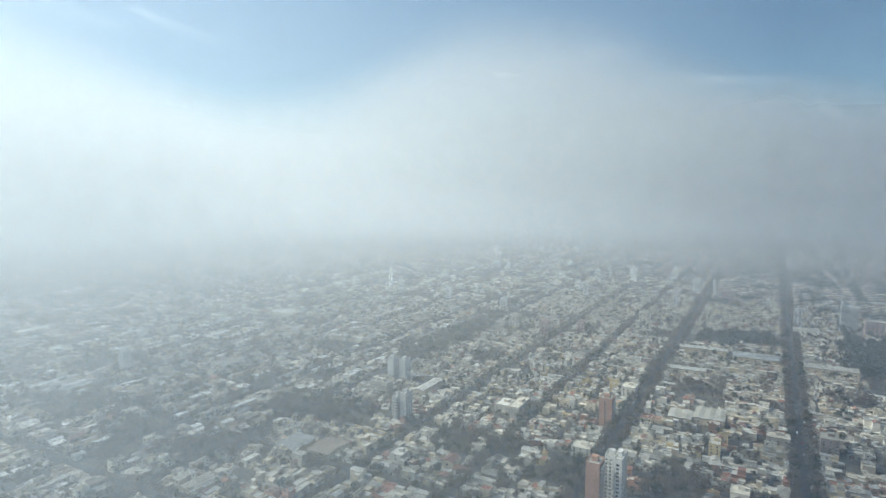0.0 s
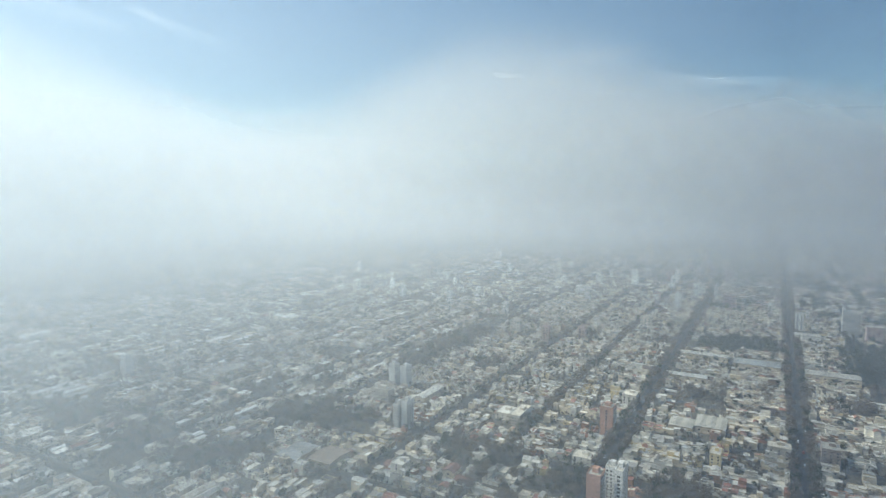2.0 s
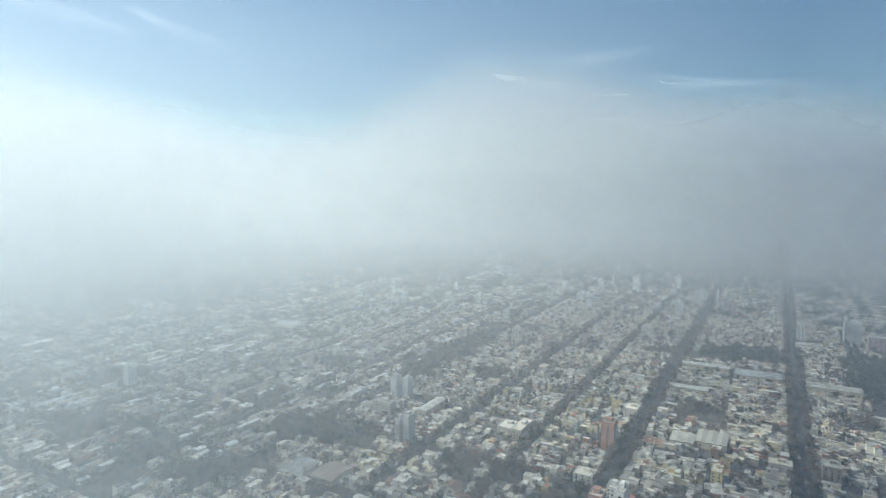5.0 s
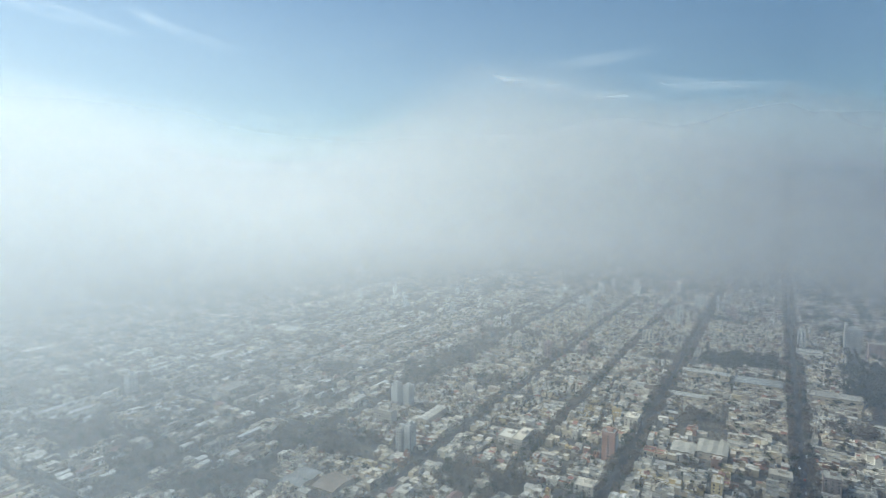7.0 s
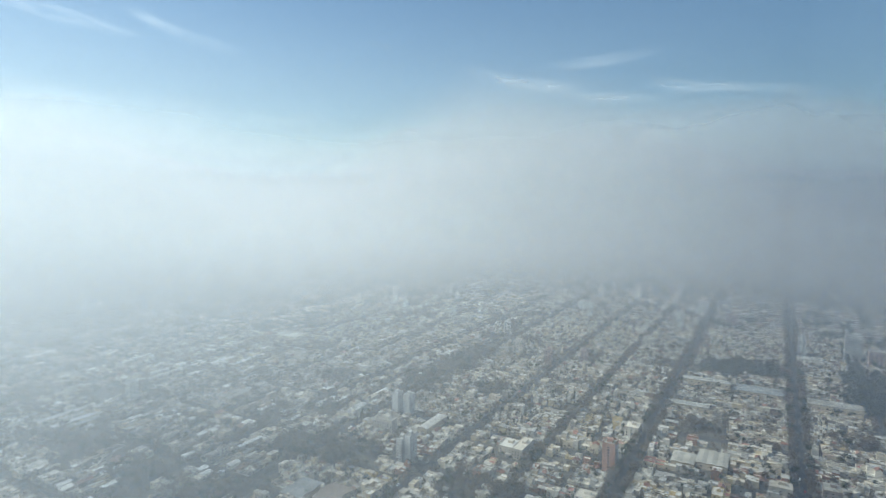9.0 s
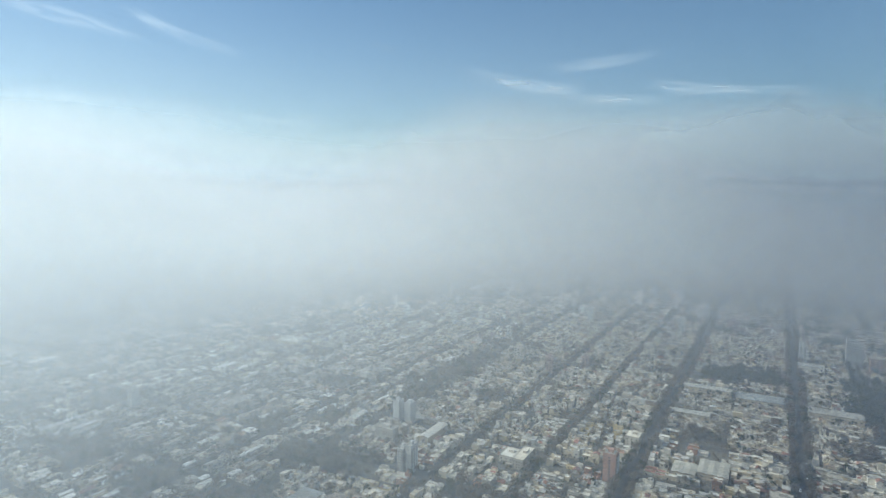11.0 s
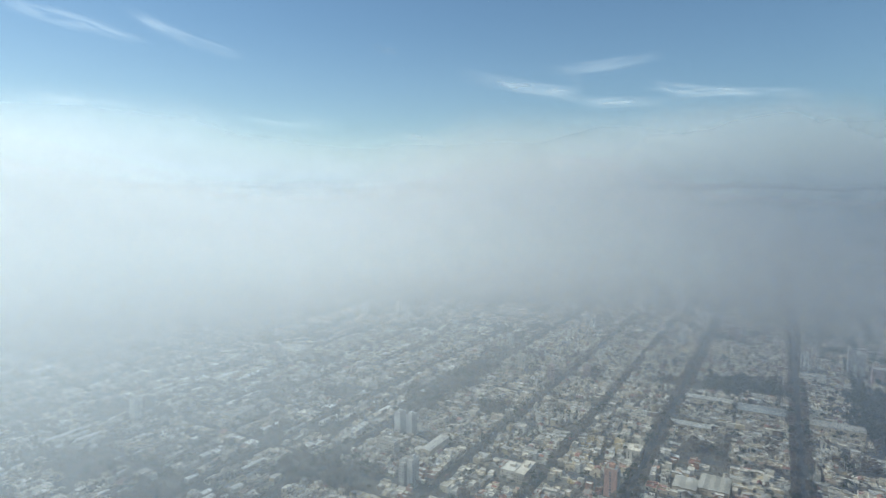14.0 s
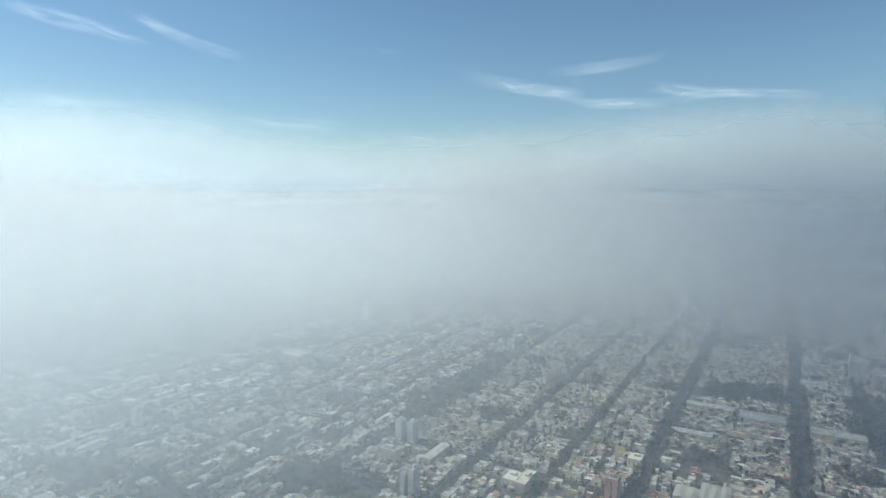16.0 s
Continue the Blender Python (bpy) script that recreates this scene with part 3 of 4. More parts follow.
def storeys():
    return rnd.choice((3.4, 3.6, 3.8, 4.2, 4.6, 6.2, 6.6, 6.9, 7.4, 9.6)) + rnd.uniform(-0.3, 0.4)


def volumes(a0, a1, b0, b1, front, far):
    """The rooms of one plot, street side first, with patios between: (rectangle, height, kind, details)."""
    out, edge = [], 0.05
    depth = (a1 - a0) if front[0] == "a" else (b1 - b0)
    long = 1.9 if a0 < -430 else 0.85
    wide = (b1 - b0) if front[0] == "a" else (a1 - a0)
    cuts, main = [0.0], storeys()
    while cuts[-1] < depth - (12 if far else 5.5):
        cuts.append(cuts[-1] + (rnd.uniform(8, 14) if far else rnd.uniform(3.6, 8.5) * long))
    cuts[-1] = min(cuts[-1], depth)
    for k, (d0, d1) in enumerate(zip(cuts, cuts[1:])):
        strips = [(0.0, wide)]
        if not far and k and rnd.random() < 0.6:
            c = rnd.uniform(0.35, 0.65) * wide
            strips = [(0.0, c), (c, wide)]
        elif rnd.random() < 0.2:
            strips = [(0.0, wide * 0.62)]
        for w0, w1 in strips:
            if rnd.random() < (0.03 if k == 0 else 0.27):
                continue
            h = main if k == 0 else rnd.choice((main, main * 0.6, 2.9, 3.3, 3.8, 6.4)) + rnd.uniform(-0.2, 0.3)
            w0_, w1_, e0, e1 = w0 + edge, w1 - edge, d0 + 0.02, d1 - 0.02
            r = {"a-": (a0 + e0, a0 + e1, b0 + w0_, b0 + w1_), "a+": (a1 - e1, a1 - e0, b0 + w0_, b0 + w1_),
                 "b-": (a0 + w0_, a0 + w1_, b0 + e0, b0 + e1), "b+": (a0 + w0_, a0 + w1_, b1 - e1, b1 - e0)}[front]
            if not free(*r):
                continue
            pick = rnd.random()
            kind = "flat" if pick < 0.66 else "lean" if pick < 0.91 else "gable"
            out.append((r, max(2.6, h), kind, rnd.random(), (rnd.uniform(-0.7, 0.7), rnd.uniform(-0.7, 0.7))))
    return out


def house_walls(s, r, h, kind, q, tilt, wall):
    o = [(r[0], r[2]), (r[1], r[2]), (r[1], r[3]), (r[0], r[3])]
    if kind == "flat":
        tube(s, *r, 0.1, h, 0.22, 0.3 + 0.6 * q, wall)
    elif kind == "lean":
        lean_walls(s, o, 0.1, (h, h + tilt[0], h + tilt[0] + tilt[1], h + tilt[1]), wall)
    else:
        gable_walls(s, *r, 0.1, h, 0.9 + q, tilt[0] > 0, wall)


def house_roof(s, r, h, kind, q, tilt, roof):
    if kind == "flat":
        deck(s, *r, h, 0.22, 0.3 + 0.6 * q, roof)
    elif kind == "lean":
        lean_roof(s, *r, (h, h + tilt[0], h + tilt[0] + tilt[1], h + tilt[1]), roof)
    else:
        gable_roof(s, *r, h, 0.9 + q, tilt[0] > 0, roof)


def windows_of(r, h):
    """Where windows sit on the sides of a box that faces a street or a yard."""
    for side in ("b-", "a+", "a-"):
        width = r[1] - r[0] if side[0] == "b" else r[3] - r[2]
        for k in range(int(h / 3.0)):
            for j in range(max(1, int(width / 3.6))):
                if rnd.random() < 0.42:
                    yield side, width * (j + 0.5) / max(1, int(width / 3.6)), 1.7 + 2.9 * k


def stuff_lot(a0, a1, b0, b1, front, dist):
    far = dist > 1300
    for r, h, kind, q, tilt in volumes(a0, a1, b0, b1, front, far):
        if far and kind == "flat":
            o = [(r[0], r[2]), (r[1], r[2]), (r[1], r[3]), (r[0], r[3])]
            lean_walls(city, o, 0.1, (h,) * 4, WALL)
            lean_roof(city, *r, (h,) * 4, ROOF)
        else:
            house_walls(city, r, h, kind, q, tilt, WALL)
            # western roofs get more whitened sheets, in place of sun glints
            sheet = WHITE_GLINT_SHEET if a0 < -430 and q > 0.5 else METAL
            house_roof(city, r, h, kind, q, tilt, ROOF if kind == "flat" else sheet if kind == "lean" or q < 0.65 else TILE)
        for _ in range(0 if far else rnd.choice((0, 0, 1, 1, 2)) if dist > 760 else rnd.choice((0, 1, 1, 2, 3))):
            ta, tb = rnd.uniform(r[0] + 0.6, max(r[0] + 0.7, r[1] - 2.6)), rnd.uniform(r[2] + 0.6, max(r[2] + 0.7, r[3] - 2.6))
            block(city, ta, min(r[1] - 0.4, ta + rnd.uniform(0.8, 3.2)), tb, min(r[3] - 0.4, tb + rnd.uniform(0.8, 3.2)), h - 0.95, h + rnd.uniform(0.1, 2.2),
                  rnd.choice((WALL, WALL, ROOF)))
        if dist < 760:
            for side, u, z in windows_of(r, h):
                m = wall_pose(side, *r, u, z)
                c = [m @ Vector((x, y, zz)) for y in (0.02, -0.06) for x, zz in ((-0.65, -0.7), (0.65, -0.7), (0.65, 0.7), (-0.65, 0.7))]
                city.faces([at(*p) for p in c], CUBE, GLASS)


ROOF_NAMES = ("grey membrane", "pale screed", "dark bitumen", "silver-coated", "pale screed")


def near_house(a0, a1, b0, b1, front):
    vols = volumes(a0, a1, b0, b1, front, False)
    if not vols:
        return 0
    ca, cb = (a0 + a1) / 2, (b0 + b1) / 2
    wname = rnd.choice(("white-painted", "white-painted", "cream-rendered", "cream-rendered", "grey-rendered", "beige-rendered", "beige-rendered", "white-painted", "pale grey", "pale grey", "grey-rendered", "cream-rendered",
                        "grey-rendered", "pale grey", "white-painted", "cream-rendered", "pale grey", "beige-rendered", "ochre-painted", "pink-painted", "bare brick"))
    rname = rnd.choice(("grey membrane", "grey membrane", "pale screed", "pale screed", "dark bitumen", "silver-coated", "grey membrane", "pale screed", "silver-coated", "pale screed", "dark bitumen", "red-painted"))
    tall = "two-storey" if vols[0][1] > 5.5 else "single-storey"
    if vols[0][1] > 8.5:
        tall = "three-storey"
    over = {"flat": "a flat %s roof" % rname, "lean": "a sloping zinc roof", "gable": "a pitched roof"}[vols[0][2]]
    t = thing("house", spot(ca, cb, 0.05), "%s %s house with %s" % (wname, tall, over), "house", "terraced houses")
    wall = NEAR_WALLS[wname]
    shell = Soup(wall, place=here)
    left = 5
    for n, (r, h, kind, q, tilt) in enumerate(vols):
        r = (r[0] - ca, r[1] - ca, r[2] - cb, r[3] - cb)
        house_walls(shell, r, h, kind, q, tilt, wall)
        roof = NEAR_ROOFS[rname if n == 0 or rnd.random() < 0.5 else rnd.choice(ROOF_NAMES)] if kind == "flat" else METAL if kind == "lean" or q < 0.6 else TILE
        s = Soup(roof, place=here)
        house_roof(s, r, h, kind, q, tilt, roof)
        s.done("roof", t)
        if n == 0 and kind == "flat" and rnd.random() < 0.7:
            ta, tb = rnd.uniform(r[0] + 0.8, max(r[0] + 0.9, r[1] - 2.6)), rnd.uniform(r[2] + 0.8, max(r[2] + 0.9, r[3] - 2.6))
            s = Soup(wall, place=here)
            block(s, ta, ta + rnd.uniform(1.2, 2.2), tb, tb + rnd.uniform(1.2, 2.2), h - 0.95, h + rnd.uniform(0.8, 2.0), wall)
            s.done("tank_housing", t)
        for side, u, z in windows_of(r, h):
            if left and rnd.random() < 0.6:
                child("window", WINDOW, t, wall_pose(side, *r, u, z))
                left -= 1
    shell.done("wall", t)
    side = front
    r = vols[0][0]
    width = (r[1] - r[0]) if side[0] == "b" else (r[3] - r[2])
    child("door", DOOR, t, wall_pose(side, r[0] - ca, r[1] - ca, r[2] - cb, r[3] - cb, width * 0.25, 1.2))
    return 1


def split(x0, x1, w0, w1):
    out = [x0]
    while out[-1] + w1 * 1.5 < x1:
        out.append(out[-1] + rnd.uniform(w0, w1))
    return list(zip(out, out[1:] + [x1]))


def in_wood(a, b):
    return any(r[0] < a < r[1] and r[2] < b < r[3] for r in WOODS)


made = 0
TREES = []
for a0, a1, b0, b1 in sorted(BLOCKS, key=lambda r: math.hypot(r[0] + r[1], r[2] + r[3] - 60)):
    am, bm_ = (a0 + a1) / 2, (b0 + b1) / 2
    dist = math.hypot(am, bm_)
    west = am < -430
    deep = (b1 - b0) / 2 - 0.5 if west else rnd.uniform(17, 24)
    lots = []
    for x0, x1 in split(a0, a1, 6.5, 10.5) if west else split(a0, a1, 8, 12):
        lots += [(x0, x1, b0, b0 + deep, "b-"), (x0, x1, b1 - deep, b1, "b+")]
    for y0, y1 in [] if west else split(b0 + deep, b1 - deep, 7.5, 10.5):
        lots += [(a0, am, y0, y1, "a-"), (am, a1, y0, y1, "a+")]
    if (am < -430 or bm_ > 640) and rnd.random() < 0.4:
        ga, gb = rnd.uniform(a0, a1), rnd.uniform(b0, b1)
        WOODS.append((max(a0, ga - rnd.uniform(8, 34)), min(a1, ga + rnd.uniform(8, 34)), max(b0, gb - rnd.uniform(8, 26)), min(b1, gb + rnd.uniform(8, 26))))
    for p in lots:
        ca, cb = (p[0] + p[1]) / 2, (p[2] + p[3]) / 2
        if in_wood(ca, cb) or rnd.random() < 0.08:
            continue
        if made < 290 and -330 < ca < 140 and at(ca, cb)[1] > 385:
            made += near_house(*p)
        else:
            stuff_lot(*p, dist)
    for _ in range(int((a1 - a0) * 0.36)):
        x, y = rnd.uniform(a0 + 12, a1 - 12), rnd.uniform(b0 + 12, b1 - 12)
        if free(x - 2, x + 2, y - 2, y + 2):
            TREES.append((x, y, rnd.uniform(0.6, 1.15)))
    lush = rnd.random()
    big = 1.25 if -130 < a0 < 60 or -130 < a1 < 60 else 1.0
    for y in np.arange(b0, b1, 8.0):
        for x in (a0 - 2.2, a1 + 2.2):
            if rnd.random() < 0.5 + 0.5 * max(lush, big - 0.3):
                TREES.append((x, y + rnd.uniform(-2, 2), rnd.uniform(0.7, 1.3) * big))
                if big > 1 and (abs(x - 31) < 12 or abs(x + 118) < 12) and rnd.random() < 0.6:
                    TREES.append((x + (2.6 if abs(x - 31) < 12 and x < 31 or abs(x + 118) < 12 and x < -118 else -2.6), y + rnd.uniform(2, 6), rnd.uniform(0.9, 1.3)))
    for x in np.arange(a0, a1, 8.0):
        for y in (b0 - 2.2, b1 + 2.2):
            if rnd.random() < 0.35 + 0.5 * lush:
                TREES.append((x + rnd.uniform(-2, 2), y, rnd.uniform(0.6, 1.2)))
for r in WOODS:
    for _ in range(int((r[1] - r[0]) * (r[3] - r[2]) / 52)):
        x, y = rnd.uniform(r[0], r[1]), rnd.uniform(r[2], r[3])
        if free(x - 2, x + 2, y - 2, y + 2):
            TREES.append((x, y, rnd.choice((0.8, 1.0, 1.2, 1.4, 1.7)) * rnd.uniform(0.9, 1.1)))
tagged(city.done("houses"), "dense low houses with flat roofs, zinc sheets and red tiles", "houses", kind="stuff")


# ---- trees ----
def crown_points(seed, count, r, h, low, leaf=0.3):
    """Small tilted leaf sheets scattered through an uneven crown."""
    g = random.Random(seed)
    lobes = [(g.uniform(-0.5, 0.5) * r, g.uniform(-0.5, 0.5) * r, low + g.uniform(0.25, 0.8) * (h - low), g.uniform(0.45, 0.75) * r) for _ in range(6)]
    pts = []
    for k in range(count):
        x, y, z, q = lobes[k % 6]
        d = Vector((g.gauss(0, 1), g.gauss(0, 1), g.gauss(0, 1))).normalized() * q * g.uniform(0.5, 1.0)
        c = Vector((x + d.x, y + d.y, z + d.z * 0.8))
        n = Vector((g.gauss(0, 1), g.gauss(0, 1), g.gauss(0, 1))).normalized()
        t = n.orthogonal().normalized()
        w = n.cross(t)
        sz = g.uniform(0.55, 1.1) * r * leaf
        pts += [tuple(c + t * sz), tuple(c - t * sz * 0.6 + w * sz), tuple(c - t * sz * 0.7 - w * sz * 0.8)]
    return np.array(pts)


def triangles(name, v, mat):
    me = bpy.data.meshes.new(name)
    me.vertices.add(len(v))
    me.vertices.foreach_set("co", v.ravel())
    me.loops.add(len(v))
    me.loops.foreach_set("vertex_index", np.arange(len(v), dtype=np.int32))
    me.polygons.add(len(v) // 3)
    me.polygons.foreach_set("loop_start", np.arange(0, len(v), 3, dtype=np.int32))
    me.materials.append(mat)
    me.update(calc_edges=True)
    return me


def limb(s, p, q, r0, r1, mat, n=5):
    p, q = Vector(p), Vector(q)
    t = (q - p).orthogonal().normalized()
    w = (q - p).normalized().cross(t)
    ring = [t * math.cos(2 * math.pi * k / n) + w * math.sin(2 * math.pi * k / n) for k in range(n)]
    s.faces([tuple(p + e * r0) for e in ring] + [tuple(q + e * r1) for e in ring], [(k, (k + 1) % n, n + (k + 1) % n, n + k) for k in range(n)], mat)


def tree(seed, leafy):
    """One street tree: tapered trunk with limbs, and a crown of many small sheets."""
    g = random.Random(seed)
    t = thing("evergreen_tree" if leafy else "bare_tree", pose(0, 0, 0),
              "dark green evergreen tree standing by the houses" if leafy else "leafless grey-brown winter tree on the pavement", "tree", "street trees")
    s = Soup(BARK, place=here)
    limb(s, (0, 0, 0), (0.1, 0.05, 3.2), 0.26, 0.17, BARK)
    for k in range(6):
        ang = k * 1.05 + g.uniform(-0.3, 0.3)
        q = (math.cos(ang) * g.uniform(1.4, 2.4), math.sin(ang) * g.uniform(1.4, 2.4), g.uniform(5.2, 7.4))
        limb(s, (0.1, 0.05, 3.0), q, 0.13, 0.04, BARK, 4)
        for j in range(2):
            limb(s, q, (q[0] * g.uniform(1.1, 1.6), q[1] * g.uniform(1.1, 1.6), q[2] + g.uniform(0.3, 1.6)), 0.05, 0.02, BARK, 3)
    s.done("trunk", t)
    child("crown", triangles("crown", crown_points(seed, 460 if leafy else 440, 4.2, 9.4, 2.6, 0.14 if leafy else 0.095), LEAF if leafy else BARE), t)
    return t


PROTO = [tree(k + 40, k % 4 == 3) for k in range(8)]
TREES.sort(key=lambda q: math.hypot(q[0], q[1] - 30) if at(q[0], q[1])[1] > 390 and q[0] > -340 else 1e6)
NEAR_TREES, FAR_TREES = TREES[:240], TREES[240:]
for k, (a, b, s) in enumerate(NEAR_TREES):
    m = spot(a, b, 0.14, (k * 47) % 360)
    p = PROTO[k % 8]
    if k < 8:
        p.matrix_basis = m
        p.scale = (s, s, s)
    else:
        copy_thing(p, m).scale = (s, s, s)

MID_CROWNS = [crown_points(k, 150, 3.9, 8.8, 2.0, 0.155) for k in range(8)]
FAR_CROWNS = [crown_points(k, 52, 3.9, 8.8, 2.0, 0.25) for k in range(8)]
DISTANT_CROWNS = [crown_points(k, 17, 3.9, 8.8, 1.5, 0.42) for k in range(8)]
for mat, name, label in ((BARE, "bare_trees", "leafless grey-brown street trees along the blocks"), (LEAF, "leafy_trees", "dark evergreen trees among the houses")):
    vs = []
    for k, (a, b, s) in enumerate(FAR_TREES):
        if ((k * 7919) % 100 < 28 or (a > -95 and b > 835 and abs(a - 31) > 20)) != (mat is LEAF):
            continue
        x, y, _ = at(a, b)
        c, si = math.cos(k * 37), math.sin(k * 37)
        p = (MID_CROWNS if math.hypot(x, y) < 760 else FAR_CROWNS if math.hypot(x, y) < 1150 else DISTANT_CROWNS)[k % 8] * s
        vs.append(np.stack([p[:, 0] * c - p[:, 1] * si + x, p[:, 0] * si + p[:, 1] * c + y, p[:, 2] + 0.1], 1))
    tagged(new(name, triangles(name, np.concatenate(vs), mat)), label, "trees", kind="stuff")


# ---- cars on the two wide streets ----
def car(paint, colour):
    t = thing("car", pose(0, 0, 0), "small %s car on the asphalt of a wide street" % colour, "car", "cars")
    s = Soup(paint, place=here)
    prof = [(-2.1, 0.35), (2.1, 0.35), (2.15, 0.75), (1.1, 0.9), (-1.9, 0.95), (-2.15, 0.7)]
    s.faces([(-0.85, y, z) for y, z in prof] + [(0.85, y, z) for y, z in prof],
            [(k, (k + 1) % 6, 6 + (k + 1) % 6, 6 + k) for k in range(6)] + [(5, 4, 3, 2, 1, 0), (6, 7, 8, 9, 10, 11)], paint)
    s.done("body", t)
    s = Soup(paint, GLASS, place=here)
    lo, hi = [(-0.8, -1.7), (0.8, -1.7), (0.8, 1.0), (-0.8, 1.0)], [(-0.65, -1.3), (0.65, -1.3), (0.65, 0.3), (-0.65, 0.3)]
    s.faces([(x, y, 0.9) for x, y in lo] + [(x, y, 1.42) for x, y in hi], CUBE[1:], GLASS)
    s.faces([(x, y, 1.425) for x, y in hi] + [(x, y, 1.47) for x, y in hi], CUBE, paint)
    s.done("cabin", t)
    for x in (-0.8, 0.8):
        for y in (-1.35, 1.35):
            s = Soup(RUBBER, place=here)
            limb(s, (x - 0.1, y, 0.31), (x + 0.1, y, 0.31), 0.31, 0.31, RUBBER, 10)
            s.faces([(x + e, y + 0.31 * math.cos(k * 0.628), 0.31 + 0.31 * math.sin(k * 0.628)) for e in (-0.1, 0.1) for k in range(10)],
                    [tuple(range(10)), tuple(range(19, 9, -1))], RUBBER)
            s.done("wheel", t)
    return t


CARS = [car(p, c) for c, p in CAR_PAINTS]
spots = []
for a in (-118, 31, -206, -293):
    for k in range(12):
        spots.append((a + rnd.choice((-5.2, -1.8, 1.8, 5.2)), 400 + k * 30 + rnd.uniform(-8, 8), rnd.choice((0, 180))))
for k, (a, b, turn) in enumerate(spots):
    m = spot(a, b, 0.0, turn)
    if k < len(CARS):
        CARS[k].matrix_basis = m
    else:
        copy_thing(CARS[(0, 1, 0, 2, 1, 3, 0)[k % 7]], m)


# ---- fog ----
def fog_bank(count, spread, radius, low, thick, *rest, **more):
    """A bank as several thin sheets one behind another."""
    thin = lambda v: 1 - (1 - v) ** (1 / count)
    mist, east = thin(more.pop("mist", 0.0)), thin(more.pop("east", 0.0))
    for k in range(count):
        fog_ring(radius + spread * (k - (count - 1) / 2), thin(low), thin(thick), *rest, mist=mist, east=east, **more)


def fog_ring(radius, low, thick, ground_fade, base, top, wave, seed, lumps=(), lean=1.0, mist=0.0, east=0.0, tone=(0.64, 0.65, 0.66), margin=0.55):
    """A sheet of fog centred on the drone's climb, leaning inwards as it rises so the sun lights it further round."""
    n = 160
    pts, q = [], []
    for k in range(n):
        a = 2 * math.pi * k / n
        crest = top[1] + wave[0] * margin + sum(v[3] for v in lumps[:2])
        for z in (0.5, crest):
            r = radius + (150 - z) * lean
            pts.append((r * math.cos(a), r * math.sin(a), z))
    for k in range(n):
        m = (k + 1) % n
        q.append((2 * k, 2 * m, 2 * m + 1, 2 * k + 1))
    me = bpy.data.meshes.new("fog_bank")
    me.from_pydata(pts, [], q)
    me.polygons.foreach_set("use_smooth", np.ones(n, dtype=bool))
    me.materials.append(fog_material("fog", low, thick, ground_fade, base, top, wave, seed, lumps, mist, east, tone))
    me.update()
    return tagged(new("fog_bank", me), "thin sheet of morning fog and tinted haze over the city", "fog", kind="stuff")


# Sheet colours: blue of distance haze painted in, WHITE_FOG nearly neutral.
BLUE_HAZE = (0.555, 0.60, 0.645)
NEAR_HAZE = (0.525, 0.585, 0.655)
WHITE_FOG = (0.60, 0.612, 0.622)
SWELL = ((50, 440, 240, 78), (-345, 365, 310, 70))
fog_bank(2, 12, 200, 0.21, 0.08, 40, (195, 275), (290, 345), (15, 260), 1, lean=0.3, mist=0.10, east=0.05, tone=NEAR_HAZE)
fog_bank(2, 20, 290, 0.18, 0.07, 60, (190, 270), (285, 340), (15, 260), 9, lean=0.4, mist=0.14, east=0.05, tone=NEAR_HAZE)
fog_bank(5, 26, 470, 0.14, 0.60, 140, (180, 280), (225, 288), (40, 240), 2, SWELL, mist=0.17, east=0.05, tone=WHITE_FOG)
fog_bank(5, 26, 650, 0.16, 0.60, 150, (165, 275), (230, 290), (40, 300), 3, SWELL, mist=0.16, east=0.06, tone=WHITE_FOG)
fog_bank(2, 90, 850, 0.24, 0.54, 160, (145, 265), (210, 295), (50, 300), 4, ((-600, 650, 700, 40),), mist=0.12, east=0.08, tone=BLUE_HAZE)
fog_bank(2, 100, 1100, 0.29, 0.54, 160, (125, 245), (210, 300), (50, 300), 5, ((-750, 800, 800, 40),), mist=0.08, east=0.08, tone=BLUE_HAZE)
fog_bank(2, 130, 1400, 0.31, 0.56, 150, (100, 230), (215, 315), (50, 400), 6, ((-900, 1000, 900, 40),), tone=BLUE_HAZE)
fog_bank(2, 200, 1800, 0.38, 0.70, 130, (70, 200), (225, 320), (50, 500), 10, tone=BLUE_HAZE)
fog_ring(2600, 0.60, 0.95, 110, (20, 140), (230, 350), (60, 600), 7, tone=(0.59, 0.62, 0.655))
RIDGE = [(3500 * math.sin(radians(a)), 3500 * math.cos(radians(a)), reach, height)
         for a, reach, height in ((28, 1000, 215), (20, 1000, 205), (38, 1100, 220), (11, 1000, 130))]
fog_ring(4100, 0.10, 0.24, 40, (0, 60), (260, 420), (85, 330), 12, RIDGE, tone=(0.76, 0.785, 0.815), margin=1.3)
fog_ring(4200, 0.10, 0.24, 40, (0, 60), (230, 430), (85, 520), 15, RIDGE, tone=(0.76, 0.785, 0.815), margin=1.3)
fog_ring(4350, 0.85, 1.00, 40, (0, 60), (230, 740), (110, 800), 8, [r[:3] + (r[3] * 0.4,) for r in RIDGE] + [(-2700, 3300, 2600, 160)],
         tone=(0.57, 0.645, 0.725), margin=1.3)


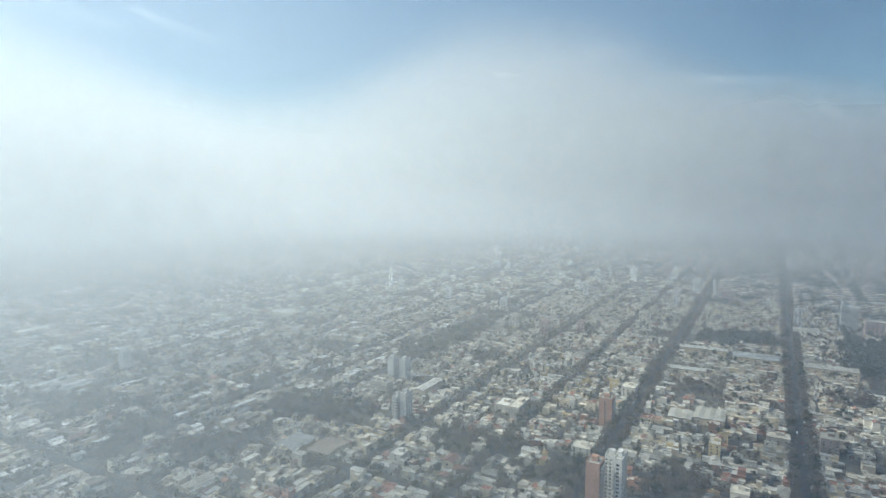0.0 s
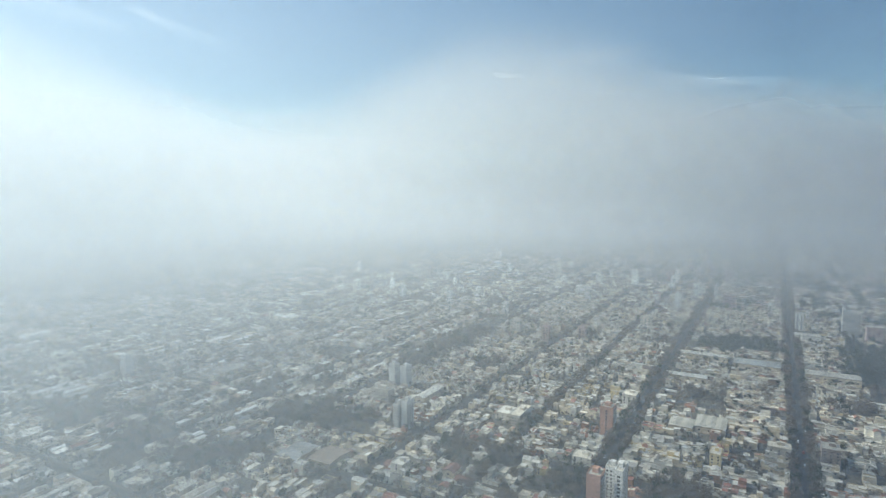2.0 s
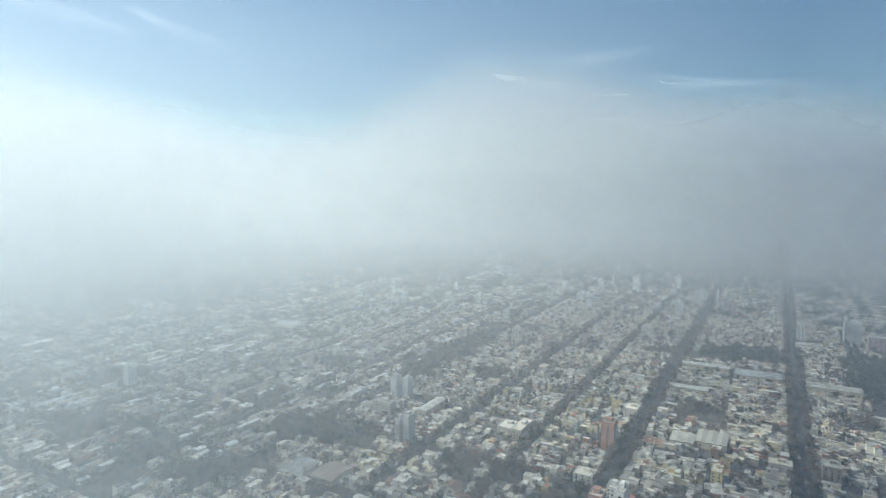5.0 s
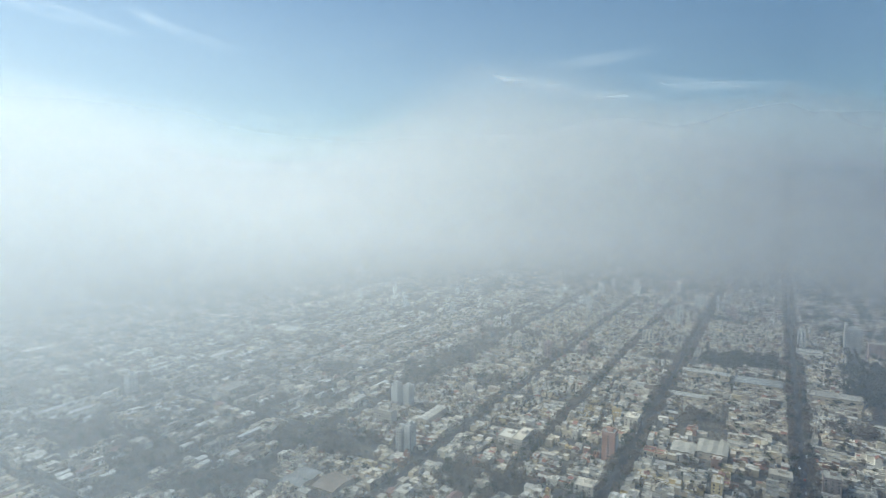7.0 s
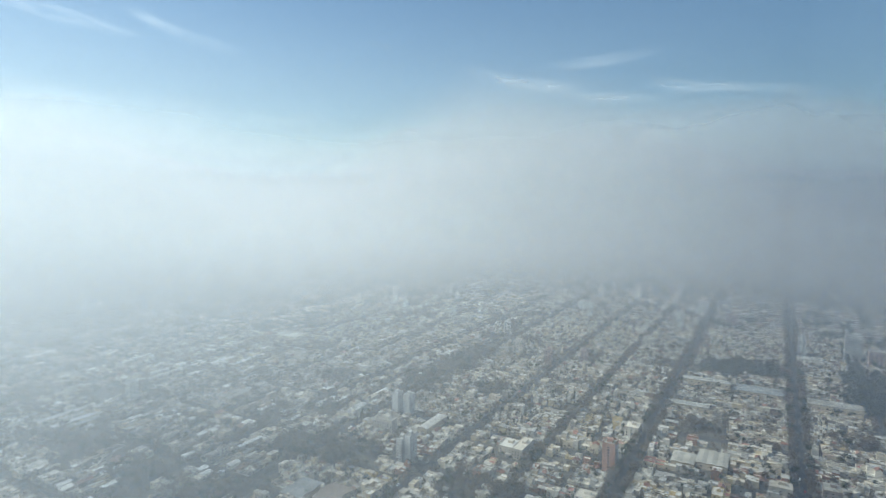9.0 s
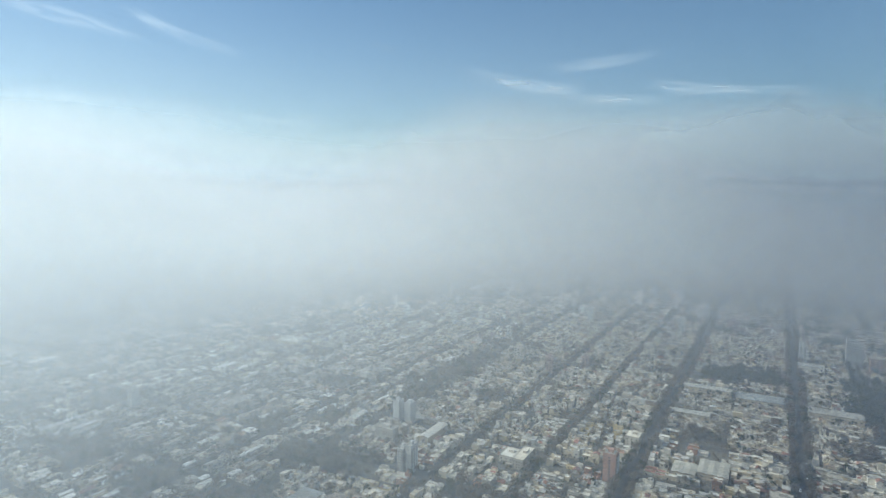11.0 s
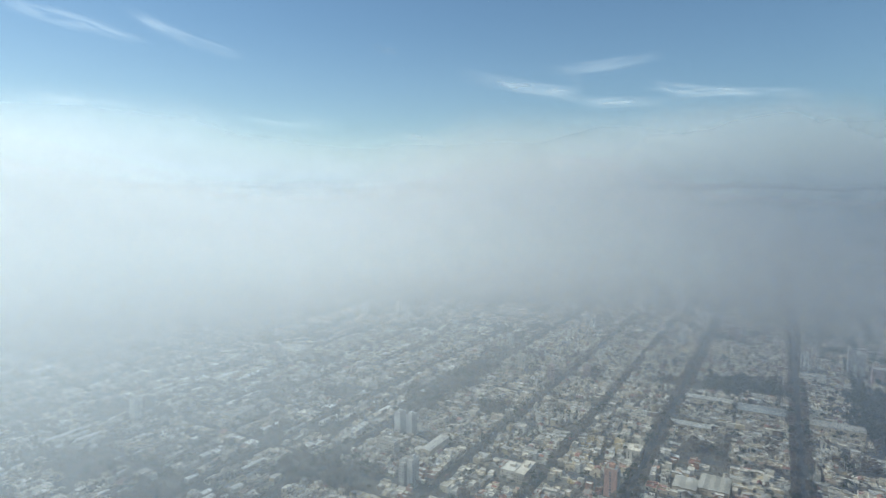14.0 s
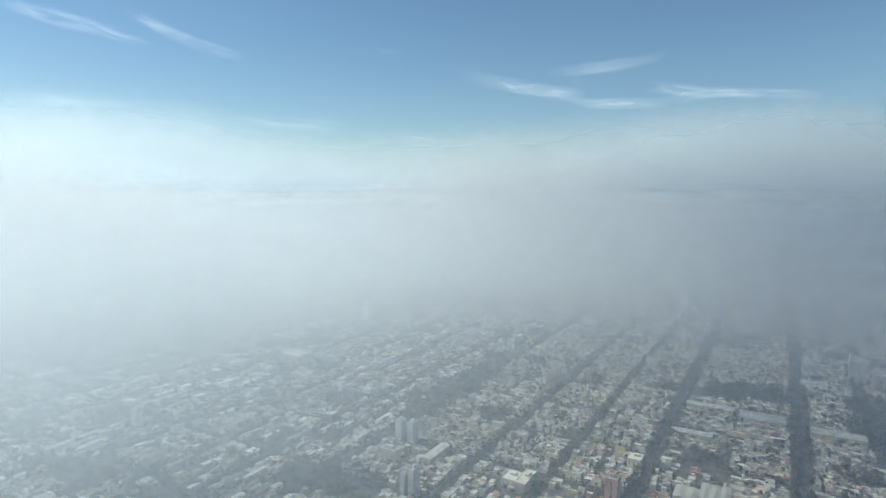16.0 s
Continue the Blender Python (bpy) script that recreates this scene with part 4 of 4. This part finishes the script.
# ---- cirrus ----
def cirrus(az, el, length, width, slant, bend, strength, lean):
    """A drawn-out wisp of ice cloud, high and far: a curved sheet, its middle in that direction."""
    n, far = 12, 4700.0
    me = bpy.data.meshes.new("cirrus_cloud")
    pts, q, uv = [], [], []
    for k in range(n + 1):
        u = k / n - 0.5
        for v in (-0.5, 0.5):
            x = u * length * math.cos(slant) - v * width * math.sin(slant)
            y = u * length * math.sin(slant) + v * width * math.cos(slant) + bend * (u * u * 4 - 0.5)
            a, e = radians(az + x), radians(el + y)
            out = 1 + v * radians(width) * lean
            pts.append((out * math.sin(a) * math.cos(e), out * math.cos(a) * math.cos(e), out * math.sin(e)))
    mid = Vector((math.sin(radians(az)) * math.cos(radians(el)), math.cos(radians(az)) * math.cos(radians(el)), math.sin(radians(el)))) * far
    for k in range(n):
        q.append((2 * k, 2 * k + 2, 2 * k + 3, 2 * k + 1))
    me.from_pydata([tuple(Vector(p) * far - mid) for p in pts], [], q)
    lay = me.uv_layers.new(name="UVMap")
    for p in me.polygons:
        for li in p.loop_indices:
            i = me.loops[li].vertex_index
            lay.data[li].uv = ((i // 2) / n, i % 2)
    me.materials.append(cirrus_material(strength))
    me.update()
    ob = tagged(new("cirrus_cloud", me), "thin white cirrus wisp in the blue sky", "cloud", kind="stuff")
    ob.location = mid + Vector((0, 0, 290))
    return ob


for az, el, length, width, slant, bend, strength, lean in (
        (6.2, 10.1, 12.5, 1.8, -0.19, 0.2, 0.33, 1.2), (8.8, 9.7, 8.0, 1.2, -0.10, 0.1, 0.34, 1.2), (14.1, 11.7, 11.5, 1.3, 0.08, 0.3, 0.22, 1.2),
        (11.5, 10.6, 4.4, 1.4, -0.70, 0.0, 0.22, 1.2), (15.9, 8.2, 8.5, 1.2, -0.02, -0.2, 0.36, 1.2), (12.0, 8.8, 7.0, 1.0, -0.20, 0.2, 0.26, 1.2),
        (20.6, 9.3, 6.5, 1.3, -0.18, 0.2, 0.30, 1.2), (23.0, 8.6, 9.0, 1.1, 0.06, -0.4, 0.26, 1.2), (27.5, 8.3, 9.0, 1.0, -0.06, -0.3, 0.24, 1.2),
        (-33.4, 13.9, 10.5, 1.7, -0.15, 0.2, 0.13, -1.0), (-29.5, 13.1, 6.0, 1.0, -0.22, 0.2, 0.16, -1.0), (-23.6, 13.4, 11.0, 1.5, -0.30, 0.5, 0.14, -1.0),
        (-25.5, 13.9, 5.0, 0.9, -0.34, 0.2, 0.20, -1.0), (-3.4, 5.4, 6.5, 0.9, -0.15, 0.2, 0.40, 1.2), (-32.0, 7.4, 8.0, 1.1, -0.05, 0.1, 0.16, -1.0),
        (-6.3, 13.3, 3.2, 0.9, -0.20, 0.1, 0.18, 1.2), (-15.0, 6.6, 11.0, 1.4, -0.06, 0.2, 0.14, -1.0)):
    cirrus(az, el, length, width, slant, bend, strength, lean)
